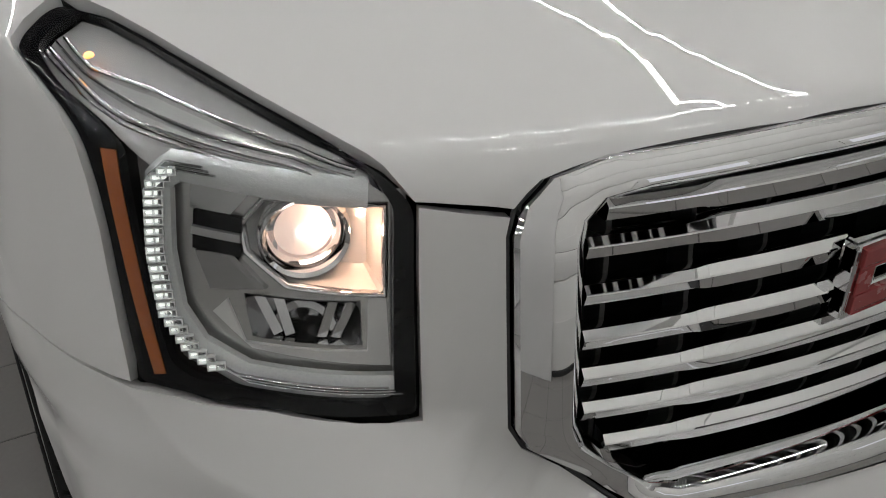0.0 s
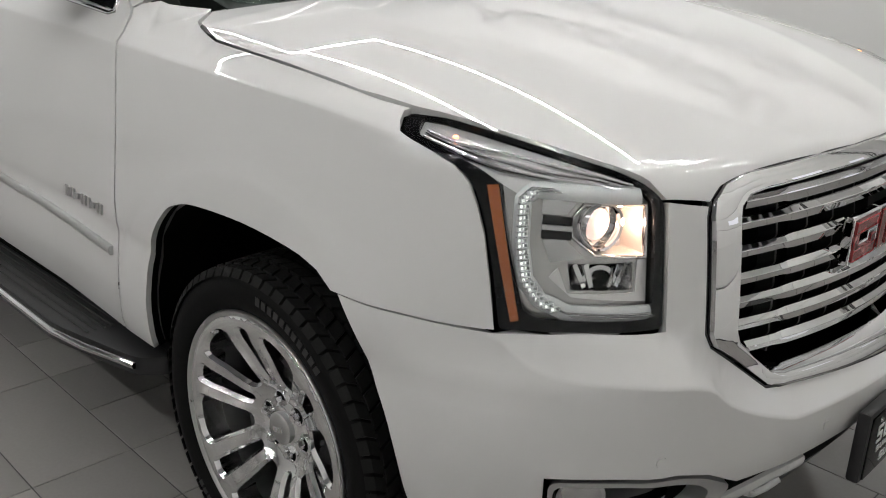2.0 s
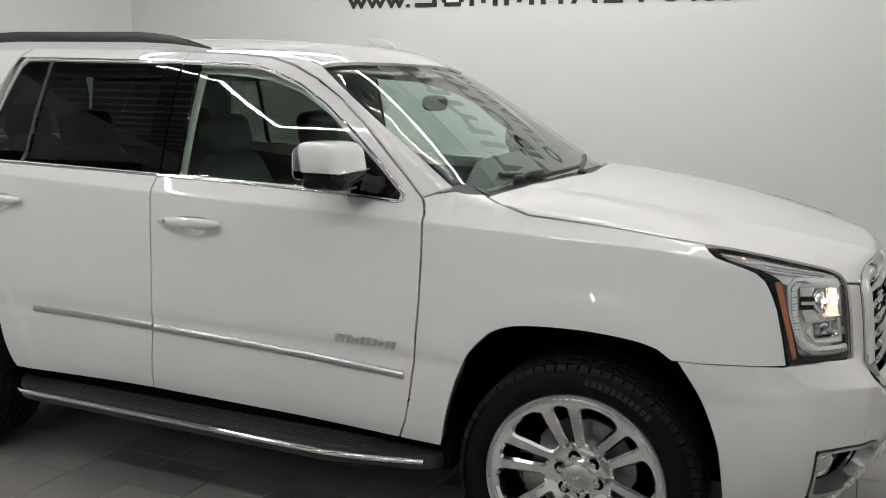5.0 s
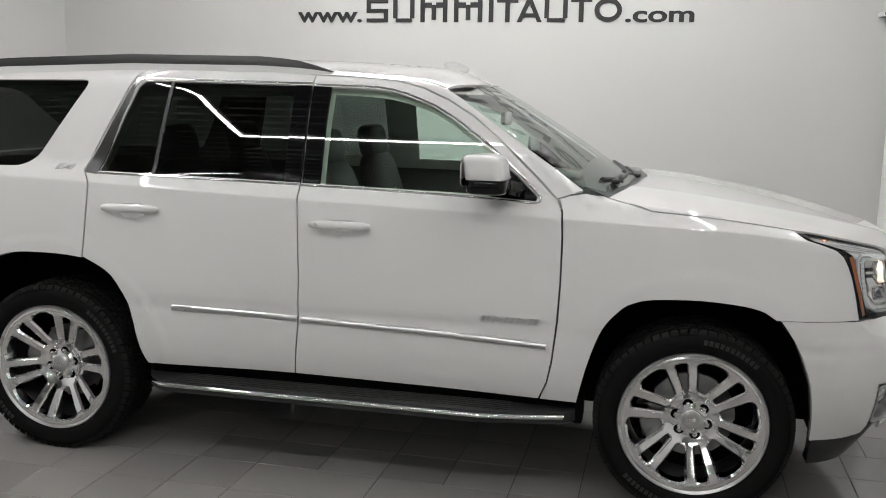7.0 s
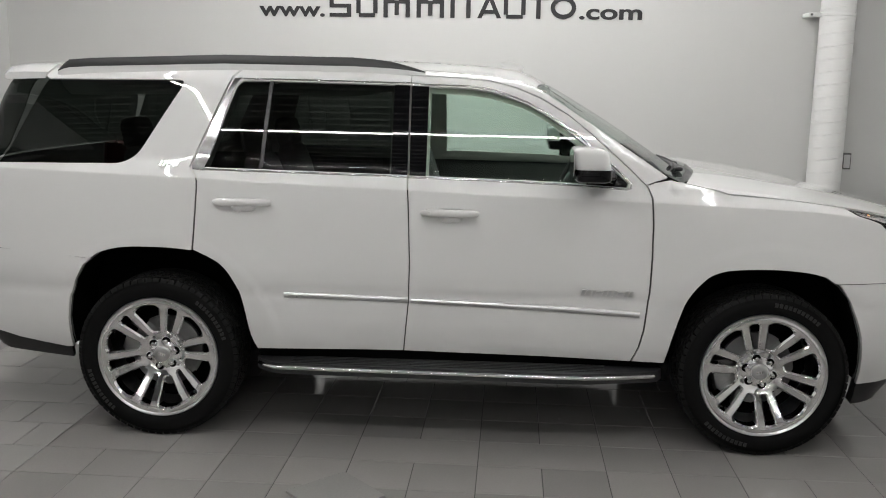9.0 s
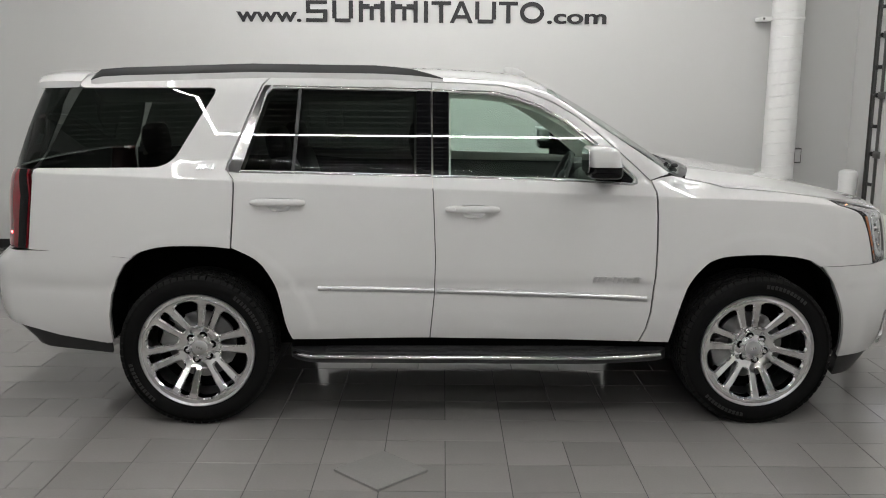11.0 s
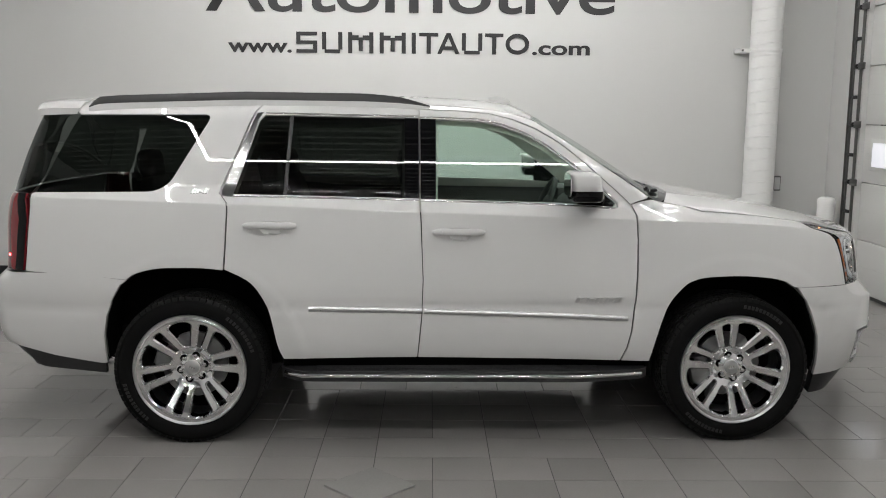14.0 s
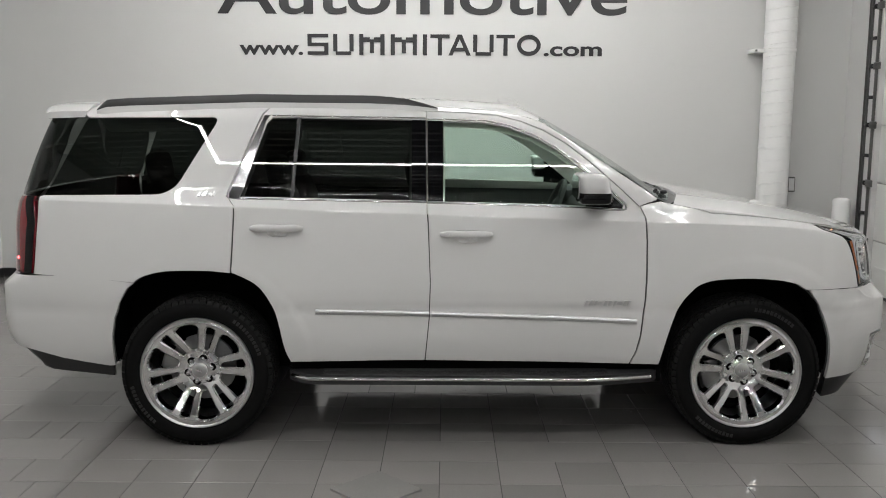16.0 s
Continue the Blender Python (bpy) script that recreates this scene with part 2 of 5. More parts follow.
# ---- the car's skin ----
def curve(t, xs, ys):
    """Smooth monotone interpolation through a few control values."""
    xs, ys = np.asarray(xs, float), np.asarray(ys, float)
    h, d = np.diff(xs), np.diff(ys) / np.diff(xs)
    m = np.zeros_like(xs)
    m[0], m[-1] = d[0], d[-1]
    same = d[:-1] * d[1:] > 0
    w1, w2 = 2 * h[1:] + h[:-1], h[1:] + 2 * h[:-1]
    with np.errstate(divide="ignore", invalid="ignore"):
        inner = (w1 + w2) / (w1 / d[:-1] + w2 / d[1:])
    m[1:-1] = np.where(same, inner, 0)
    t = np.clip(t, xs[0], xs[-1])
    i = np.clip(np.searchsorted(xs, t) - 1, 0, len(xs) - 2)
    u = (t - xs[i]) / h[i]
    return (ys[i] * (1 + 2 * u) * (1 - u) ** 2 + m[i] * h[i] * u * (1 - u) ** 2
            + ys[i + 1] * u * u * (3 - 2 * u) + m[i + 1] * h[i] * u * u * (u - 1))


def step(t, a, b):
    u = np.clip((t - a) / (b - a), 0, 1)
    return u * u * (3 - 2 * u)


def smax(a, b, k):
    h = np.clip(.5 + .5 * (a - b) / k, 0, 1)
    return b + (a - b) * h + k * h * (1 - h)


AXLE, TYRE = 1.473, .405


def flank(z):
    return curve(z, (.18, .35, .45, .53, .62, .70, .745, .79, .84, .90, 1.0, 1.12, 1.22, 1.32, 1.40), (.90, .955, .978, .993, 1.002, 1.003, .9995, 1.0065, 1.008, 1.005, .998, .990, .980, .968, .955))


def side_crease(x):
    return curve(x, (-2.4, -1.88, -1.29, -.69, .08, .9, 1.2, 1.45, 1.66, 1.85, 2.0), (1.322, 1.310, 1.295, 1.271, 1.246, 1.222, 1.214, 1.205, 1.194, 1.176, 1.155))


def side_width(x, ay, z):
    low = flank(z)
    crease = side_crease(x)
    up = z - 1.36
    house = .902 - .306 * up - .205 * up * up
    shoulder = np.maximum(house, flank(crease) - (.88 + .5 * step(x, .9, 1.3)) * (z - crease))
    w = -smax(-low, -shoulder, .004)
    w = w - curve(x, (1.15, 1.50, 1.70, 1.85, 1.95, 2.05, 2.10, 2.30), (0, .001, .004, .012, .033, .065, .088, .22))
    w = w - .024 * step(z, .80, 1.20) * step(x, 1.15, 1.95)
    w = w - .055 * np.maximum(-1.15 - x, 0) ** 2
    for xa in (AXLE, -AXLE):
        r = np.hypot(x - xa, z - TYRE)
        u = np.clip((1.08 - r) / .48, 0, 1)
        w = w + .029 * u * u / (u + .2) * step(z, .3, .5) + .0032 * step(-r, -.655, -.600) * step(z, .40, .62)
    return w + .03 * step(x, 1.88, 2.15) * (1 - step(z, .752, .835))


def bumper_crease(ay):
    return curve(ay, (0, .40, .48, .60, .65, .76, .86, .895, .935), (.634, .636, .658, .715, .757, .778, .789, .802, .868))


def front_x(ay, z):
    crease = bumper_crease(ay)
    shelf = z - crease
    fade = 1 - step(ay, .855, .955)
    face = curve(z, (.15, .25, .36, .47, .60, .75, .90), (2.22, 2.30, 2.385, 2.445, 2.482, 2.480, 2.468))
    upper = curve(z, (.60, .78, .92, 1.07, 1.16), (2.416, 2.410, 2.397, 2.370, 2.33))
    low = upper + (face - upper) * (fade + (1 - fade) * (1 - step(z, .62, .84)))
    c = np.where(shelf < 0, low, np.maximum(upper, low - .80 * np.maximum(shelf, 0)))
    return c - .28 * ay ** 2 - .9 * np.maximum(ay - .72, 0) ** 2


def fold_y(x):
    """Where the hood's raised middle folds down to its sides."""
    return .575 - .45 * np.maximum(x - 1.45, 0) ** 2


def hood_z(x, ay):
    u, v = np.maximum(x - 1.2, 0), np.maximum(x - 2.31, 0)
    z = 1.334 - .078 * u - .0905 * u * u - 60.0 * v ** 3
    fold = ay - fold_y(x)
    return z - .006 * (ay / .6) ** 2 - .075 * smax(fold, 0 * fold, .02) - .10 * np.maximum(ay - .66, 0) ** 2


def rear_x(ay, z):
    c = curve(z, (.3, .42, .48, .52, .57, .62, .72, .83, .868, .905, .93, 1.2, 1.34, 1.7, 1.86), (-2.40, -2.50, -2.56, -2.60, -2.635, -2.648, -2.657, -2.657, -2.648, -2.602, -2.575, -2.555, -2.525, -2.40, -2.34))
    return c + .14 * ay ** 2 + .8 * np.maximum(ay - .7, 0) ** 2


def roof_z(x, ay):
    return curve(x, (-2.4, -1.9, -1.0, -.3, .2, .6, .9), (1.83, 1.862, 1.885, 1.875, 1.848, 1.80, 1.70)) - .10 * (ay / .75) ** 3


def glass_x(ay, z):
    return 1.025 + (1.345 - z) / .61 - .10 * np.maximum(z - 1.5, 0) ** 2 + (.17 + .05 * np.clip((z - 1.345) / .36, 0, 1)) * (.5625 - ay ** 2) + .012 * (1 - ((z - 1.525) / .18) ** 2)


def body(x, y, z):
    """The car's outer skin as one function: negative inside, zero on the skin."""
    ay = np.abs(y)
    side = ay - side_width(x, ay, z)
    back = rear_x(ay, z) - x
    low = smax(smax(side, x - front_x(ay, z), .10), z - hood_z(x, ay), .030)
    high = smax(smax(side, z - roof_z(x, ay), .06), (x - glass_x(ay, z)) * .52, .03)
    f = np.minimum(low, np.maximum(high, 1.10 - z))
    return smax(f, back, .06)


def lift(a, b, way):
    """Points of the skin: way 'side' takes (x, z) on the right flank, 'left' on the other, 'top' (x, y), 'front' and 'rear' (angle, z) round an upright axis."""
    a, b = np.asarray(a, float), np.asarray(b, float)
    zero = np.zeros_like(a)
    if way in ("side", "left"):
        s = -1 if way == "side" else 1
        start, go, far = np.stack([a, zero + s * 1.3, b], -1), np.stack([zero, zero - s, zero], -1), 1.3
    elif way == "top":
        start, go, far = np.stack([a, b, zero + 2.2], -1), np.stack([zero, zero, zero - 1], -1), 1.5
    else:
        s, x0 = (1, 1.5) if way == "front" else (-1, -1.6)
        out = np.stack([s * np.cos(a), -np.sin(a), zero], -1)
        start, go, far = np.stack([zero + x0, zero, b], -1) + 1.6 * out, -out, 1.5
    return cast(start, go, far)


def cast(start, go, far, n=80):
    lo = np.zeros(len(start)); hi = np.full(len(start), far); done = np.zeros(len(start), bool)
    for i in range(1, n + 1):
        d = far * i / n
        p = start + d * go
        inside = (body(p[:, 0], p[:, 1], p[:, 2]) < 0) & ~done
        hi[inside], lo[inside] = d, far * (i - 1) / n
        done |= inside
    for _ in range(22):
        mid = (lo + hi) / 2
        p = start + mid[:, None] * go
        inside = body(p[:, 0], p[:, 1], p[:, 2]) < 0
        hi, lo = np.where(inside, mid, hi), np.where(inside, lo, mid)
    return start + hi[:, None] * go


def skin_normals(p, e=.002):
    g = np.stack([body(p[:, 0] + e * (k == 0), p[:, 1] + e * (k == 1), p[:, 2] + e * (k == 2))
                  - body(p[:, 0] - e * (k == 0), p[:, 1] - e * (k == 1), p[:, 2] - e * (k == 2)) for k in range(3)], -1)
    return g / np.maximum(np.linalg.norm(g, axis=1), 1e-9)[:, None]


def triangles(loops, cell, extra=None):
    """A fine triangulation of a region: the first loop bounds it, the rest are holes."""
    pts = np.concatenate(loops)
    lo, hi = pts.min(0), pts.max(0)
    gx, gy = np.meshgrid(np.arange(lo[0] + cell / 2, hi[0], cell), np.arange(lo[1] + cell / 2, hi[1], cell))
    grid = np.stack([gx.ravel(), gy.ravel()], -1)
    keep = inside(grid, loops[0])
    for h in loops[1:]:
        keep &= ~inside(grid, h)
    grid = grid[keep]
    if len(grid):
        grid = grid[edge_distance(grid, loops) > cell * .45]
    lines = []
    for row in extra or []:
        keep = inside(row, loops[0])
        for h in loops[1:]:
            keep &= ~inside(row, h)
        if keep.any():
            keep &= edge_distance(row, loops) > .005
        run = np.nonzero(keep)[0]
        lines.append((row[run], [(i, i + 1) for i in range(len(run) - 1) if run[i + 1] == run[i] + 1]))
    lines = [l for l in lines if len(l[0])]
    if lines:
        every = np.concatenate([l[0] for l in lines])
        if len(grid):
            near = np.array([np.min(np.hypot(every[:, 0] - g[0], every[:, 1] - g[1])) for g in grid])
            grid = grid[near > cell * .5]
    edges, n = [], 0
    for l in loops:
        edges += [(n + i, n + (i + 1) % len(l)) for i in range(len(l))]
        n += len(l)
    for row, links in lines:
        edges += [(n + i, n + j) for i, j in links]
        n += len(row)
    verts = [Vector(p) for p in np.concatenate([pts] + [l[0] for l in lines] + [grid])]
    v, _, f, *_ = geometry.delaunay_2d_cdt(verts, edges, [], 0, 1e-5)
    v = np.array([tuple(p) for p in v])
    f = np.array([t for t in f if len(t) == 3])
    mid = v[f].mean(1)
    ok = inside(mid, loops[0])
    for h in loops[1:]:
        ok &= ~inside(mid, h)
    return v, f[ok]


REACH = .85


def crease_rows(way, loops, cell):
    """Extra points along the body's sharp creases, so that they stay crisp."""
    pts = np.concatenate(loops)
    us = np.arange(pts[:, 0].min() + cell / 2, pts[:, 0].max(), cell * (.8 if way != "front" else .4))
    if way in ("side", "left"):
        zc = side_crease(us)
        rows_ = [zc + d for d in (-.012, -.004, .0, .004, .012)]
        turn = np.linspace(.2, math.pi - .2, 44)
        arcs = [np.stack([xa + r * np.cos(turn), TYRE + r * np.sin(turn)], -1) for xa in (AXLE, -AXLE) for r in (.600, .618, .637, .655)]
        return [np.stack([us, r], -1) for r in rows_] + arcs
    elif way == "front":
        zc = np.full(len(us), .7)
        for _ in range(14):
            zc = .6 * zc + .4 * bumper_crease(np.abs(lift(us / REACH, zc, way)[:, 1]))
        rows_ = [zc + d for d in (-.012, -.004, .0, .005, .014)]
    else:
        return None
    return [np.stack([us, r], -1) for r in rows_]


def panel(name, outline, way, material, parent, label="", holes=(), offset=0.0, thick=.014, cell=.03, dome=0.0, dome_width=.03, ease=0.0):
    """A sheet of the car's skin, cut along an outline, with its edges turned inwards."""
    k = np.array([REACH, 1.0]) if way in ("front", "rear") else np.ones(2)
    loops = [resample([np.array(p) * k for p in l], cell * .8) for l in (outline, *holes)]
    uv, tri = triangles(loops, cell, crease_rows(way, loops, cell) if material is PAINT and thick >= .014 else None)
    p = lift(uv[:, 0] / k[0], uv[:, 1], way)
    n = skin_normals(p)
    off = np.full(len(p), offset)
    d = edge_distance(uv, loops)
    if dome:
        u = np.clip(d / dome_width, 0, 1)
        off = off + dome * np.sqrt(np.maximum(1 - (1 - u) ** 2, 0))
    p = p + n * off[:, None]
    e1, e2 = p[tri[:, 1]] - p[tri[:, 0]], p[tri[:, 2]] - p[tri[:, 0]]
    flip = (np.cross(e1, e2) * n[tri].mean(1)).sum(1) < 0
    tri = np.where(flip[:, None], tri[:, ::-1], tri)
    verts, faces, normals = p.tolist(), tri.tolist(), n.tolist()
    if thick:
        count = {}
        for t in tri:
            for a, b in ((t[0], t[1]), (t[1], t[2]), (t[2], t[0])):
                count[(a, b)] = 1
        rim = [(a, b) for a, b in count if (b, a) not in count]
        top, low = {}, {}
        for a, b in rim:
            for c in (a, b):
                if c not in top:
                    top[c] = len(verts)
                    verts.append(p[c].tolist())
                    normals.append(n[c].tolist())
                    low[c] = len(verts)
                    verts.append((p[c] - n[c] * thick).tolist())
                    normals.append(n[c].tolist())
            faces.append([top[b], top[a], low[a], low[b]])
    mesh = bpy.data.meshes.new(name)
    mesh.from_pydata(verts, [], faces)
    mesh.update()
    mesh.shade_smooth()
    if not dome:
        rimnorm = np.array(normals)
        if thick:
            acc = np.zeros((len(verts), 3))
            cnt = len(p)
            co = np.array(verts)
            for f in faces[len(tri):]:
                fn = np.cross(co[f[1]] - co[f[0]], co[f[2]] - co[f[0]])
                acc[f] += fn
            ln = np.linalg.norm(acc[cnt:], axis=1)
            rimnorm[cnt:] = np.where(ln[:, None] > 1e-12, acc[cnt:] / np.maximum(ln, 1e-12)[:, None], rimnorm[cnt:])
        mesh.normals_split_custom_set_from_vertices([tuple(v) for v in rimnorm])
    return mesh_part(name, mesh, material, parent, label)


def on_skin(path, way, d=.03, closed=False, offset=0.0):
    """Points and normals along a path laid on the skin."""
    k = np.array([REACH, 1.0]) if way in ("front", "rear") else np.ones(2)
    uv = resample([np.array(q) * k for q in path], d, closed)
    p = lift(uv[:, 0] / k[0], uv[:, 1], way)
    n = skin_normals(p)
    return p + n * offset, n


def strip(name, path, way, width, height, material, parent, label="", d=.03, closed=False, offset=0.0, profile=None):
    p, n = on_skin(path, way, d, closed, offset)
    bm = sweep(p, n, profile or half_round(width, height), closed)
    return part(name, bm, material, parent, label, smooth=True, angle=50)


# ---- the showroom ----
ROOM = pose(0, 0, 0, 0, 0, -1.2)
XW, XE, YS, YN, HIGH = -4.95, 4.10, -17.0, 4.08, 4.4


def setting(name, dims, material, label, category, bevel=0.0):
    bm = bmesh.new()
    add_box(bm, *dims, bevel=bevel)
    ob = part(name, bm, material, None)
    ob.matrix_world = ROOM
    return tagged(ob, label, category, kind="structure")


setting("wall_north", (XW - .2, XE + .2, YN, YN + .2, 0, HIGH), WALL, "plain white painted showroom wall carrying black lettering", "wall")
setting("wall_west", (XW - .2, XW, YS, YN, 0, HIGH), WALL, "plain white painted showroom side wall", "wall")
setting("wall_south", (XW - .2, XE + .2, YS - .2, YS, 0, HIGH), WALL, "plain white painted showroom wall", "wall")
DOOR_Y0, DOOR_Y1, DOOR_TOP = -.6, 3.36, 3.98
setting("wall_east", (XE, XE + .2, DOOR_Y1, YN, 0, HIGH), WALL, "white painted wall beside the garage door", "wall")
setting("wall_east_south", (XE, XE + .2, YS, DOOR_Y0, 0, HIGH), WALL, "white painted wall beside the garage door", "wall")
setting("wall_east_lintel", (XE, XE + .2, DOOR_Y0, DOOR_Y1, DOOR_TOP, HIGH), WALL, "white painted wall above the garage door", "wall")
setting("baseboard", (XW + .012, XE - .3, YN - .012, YN, 0.0, .10), BLACK, "black rubber baseboard along the white wall", "baseboard")
setting("baseboard_west", (XW, XW + .012, YS, YN, 0.0, .10), BLACK, "black rubber baseboard along the side wall", "baseboard")

# ribbed metal ceiling in one mesh
bm = bmesh.new()
prof = []
y = YS - .2
while y < YN + .2:
    prof += [(y, 0), (y + .10, 0), (y + .13, .028), (y + .19, .028)]
    y += .22
va = [bm.verts.new((XW - .2, py, HIGH + pz)) for py, pz in prof]
vb = [bm.verts.new((XE + .2, py, HIGH + pz)) for py, pz in prof]
for i in range(len(prof) - 1):
    bm.faces.new((va[i], vb[i], vb[i + 1], va[i + 1]))
bmesh.ops.solidify(bm, geom=bm.faces[:], thickness=.02)
ob = part("ceiling", bm, CEIL)
ob.matrix_world = ROOM
tagged(ob, "white ribbed metal deck ceiling", "ceiling", kind="structure")


def led_strip(x0, x1, y0, y1, z=HIGH - .35):
    """A slim suspended strip light with a metal housing, a glowing diffuser and two hangers."""
    t = thing("led_strip_light", "slim white strip light hanging out of view under the ceiling, switched on", "lamp", "strip lights under the ceiling", at=ROOM @ pose((x0 + x1) / 2, (y0 + y1) / 2, z))
    lx, ly = (x1 - x0) / 2, (y1 - y0) / 2
    box("diffuser", (-lx, lx, -ly, ly, -.012, 0), LED, t, bevel=.003)
    box("housing", (-lx - .008, lx + .008, -ly - .008, ly + .008, .001, .05), CEIL, t, bevel=.004)
    for s in (-.8, .8):
        box("hanger", (s * lx - .006, s * lx + .006, s * ly - .006, s * ly + .006, .05, HIGH - z), STEEL, t, bevel=0)
    return t


# strips at y -7.6 and beyond are unseen, added as fill for the flank
for y, w in ((-4.17, .018), (1.8, .013), (2.7, .009), (-7.6, .012), (-10.6, .012), (-13.6, .012)):
    led_strip(-2.35, 1.95, y - w, y + w)
led_strip(-2.40, -2.36, -4.19, 2.72)
led_strip(1.97, 1.99, -4.19, 2.72)
# unseen strip, added to brighten the east wall and garage door
led_strip(3.097, 3.103, -4.19, 2.72)


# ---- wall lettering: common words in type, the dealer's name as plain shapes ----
LETTERING = thing("wall_lettering", "large black lettering mounted on the white wall", "lettering", at=ROOM)


def words(name, text, x0, x1, z, size, weight=0.0):
    cu = bpy.data.curves.new(name, "FONT")
    cu.body, cu.size, cu.extrude, cu.offset = text, size, .004, weight
    ob = bpy.data.objects.new(name, cu)
    scene.collection.objects.link(ob)
    bpy.context.view_layer.update()
    mesh = bpy.data.meshes.new_from_object(ob.evaluated_get(bpy.context.evaluated_depsgraph_get()))
    bpy.data.objects.remove(ob)
    co = np.array([v.co[:] for v in mesh.vertices])
    wide = co[:, 0].max() - co[:, 0].min()
    k = (x1 - x0) / wide
    for v in mesh.vertices:
        v.co = Vector((x0 + (v.co.x - co[:, 0].min()) * k, YN - .006 - v.co.z, z + v.co.y))
    mesh.update()
    return mesh_part(name, mesh, WALL_MARK, LETTERING)


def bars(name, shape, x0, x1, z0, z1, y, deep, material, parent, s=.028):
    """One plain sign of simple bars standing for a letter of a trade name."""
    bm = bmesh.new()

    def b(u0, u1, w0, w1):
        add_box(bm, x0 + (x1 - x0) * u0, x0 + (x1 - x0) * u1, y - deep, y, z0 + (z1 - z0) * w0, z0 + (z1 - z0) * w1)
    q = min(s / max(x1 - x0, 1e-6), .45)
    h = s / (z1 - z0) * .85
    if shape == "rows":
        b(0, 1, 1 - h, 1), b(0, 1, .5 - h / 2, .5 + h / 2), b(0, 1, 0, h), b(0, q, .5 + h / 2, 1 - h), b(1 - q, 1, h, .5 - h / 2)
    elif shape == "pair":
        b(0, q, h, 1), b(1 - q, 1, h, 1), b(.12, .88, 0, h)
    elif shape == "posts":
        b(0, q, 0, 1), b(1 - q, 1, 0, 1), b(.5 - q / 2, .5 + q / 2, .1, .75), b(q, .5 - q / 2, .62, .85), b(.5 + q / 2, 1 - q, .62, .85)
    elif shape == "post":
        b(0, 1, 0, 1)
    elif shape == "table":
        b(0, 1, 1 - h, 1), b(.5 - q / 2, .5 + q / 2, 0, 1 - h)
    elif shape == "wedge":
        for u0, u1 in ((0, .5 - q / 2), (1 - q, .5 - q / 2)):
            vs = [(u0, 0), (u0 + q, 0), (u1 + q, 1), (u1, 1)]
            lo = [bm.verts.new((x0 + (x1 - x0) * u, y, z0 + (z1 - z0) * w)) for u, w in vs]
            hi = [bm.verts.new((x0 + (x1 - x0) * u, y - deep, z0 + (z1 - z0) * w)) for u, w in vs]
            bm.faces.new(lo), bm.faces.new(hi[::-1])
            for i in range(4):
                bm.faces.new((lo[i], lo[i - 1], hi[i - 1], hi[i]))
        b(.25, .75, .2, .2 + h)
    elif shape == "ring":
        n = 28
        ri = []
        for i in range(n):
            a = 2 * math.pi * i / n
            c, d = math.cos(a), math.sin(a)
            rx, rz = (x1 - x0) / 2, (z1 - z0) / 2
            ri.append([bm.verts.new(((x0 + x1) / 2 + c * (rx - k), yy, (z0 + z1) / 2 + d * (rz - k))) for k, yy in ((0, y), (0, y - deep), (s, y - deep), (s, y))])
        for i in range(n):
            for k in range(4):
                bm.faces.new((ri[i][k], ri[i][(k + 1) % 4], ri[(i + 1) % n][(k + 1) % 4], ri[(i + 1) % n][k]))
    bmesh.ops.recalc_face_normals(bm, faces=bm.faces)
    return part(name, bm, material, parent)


words("word", "Automotive", -2.528, 1.75, 2.815, .60, .007)
words("word", "www.", -2.306, -1.638, 2.392, .2, .005)
words("word", ".com", .889, 1.50, 2.392, .2, .005)
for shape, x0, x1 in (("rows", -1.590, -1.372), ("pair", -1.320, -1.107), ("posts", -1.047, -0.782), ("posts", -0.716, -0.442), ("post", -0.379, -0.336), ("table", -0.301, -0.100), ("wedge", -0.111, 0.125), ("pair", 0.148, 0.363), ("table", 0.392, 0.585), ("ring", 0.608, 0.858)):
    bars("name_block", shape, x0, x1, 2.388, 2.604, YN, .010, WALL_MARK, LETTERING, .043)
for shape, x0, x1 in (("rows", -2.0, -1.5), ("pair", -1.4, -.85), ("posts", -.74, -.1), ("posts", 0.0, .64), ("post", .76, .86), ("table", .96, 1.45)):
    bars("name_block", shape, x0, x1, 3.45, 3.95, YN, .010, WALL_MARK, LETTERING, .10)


# ---- garage door with its track, duct, bollard ----
door = thing("garage_door", "closed white sectional garage door with small panes", "garage door", at=ROOM @ pose(XE + .05, 0, 0))
PANEL_H, DOOR_FOOT = .573, -.025
for i in range(7):
    z0 = max(i * PANEL_H + DOOR_FOOT, 0)
    box("door_panel", (0, .05, DOOR_Y0, DOOR_Y1, z0 + .004, min((i + 1) * PANEL_H + DOOR_FOOT, 4.0) - .004), DOORWHITE, door, bevel=.006)
    box("panel_groove", (-.002, 0, DOOR_Y0 + .05, DOOR_Y1 - .05, z0 + .29, z0 + .296), DOORWHITE, door, bevel=0)
for i in range(3):
    y1 = DOOR_Y1 - .16 - i * 1.25
    fr = box("pane_frame", (-.012, 0, y1 - .66, y1, 1.25, 1.56), DOORWHITE, door, bevel=.004)
    box("pane", (-.016, -.0121, y1 - .60, y1 - .06, 1.29, 1.52), DAYPANE, fr, bevel=0)
box("bottom_seal", (-.01, .04, DOOR_Y0, DOOR_Y1, 0.0, .03), BLACK, door, bevel=.004)
track = thing("door_track", "dark galvanised steel roller track beside the garage door", "door track", at=ROOM @ pose(XE - .03, DOOR_Y1, 0))
box("rail", (.004, .028, .030, .058, 0, 3.9), STEEL, track, bevel=.003)
box("rail_lip", (-.002, .0038, .026, .034, 0, 3.9), STEEL, track, bevel=.002)
box("angle_iron", (.010, .028, .195, .230, 0, 3.9), STEEL, track, bevel=.003)
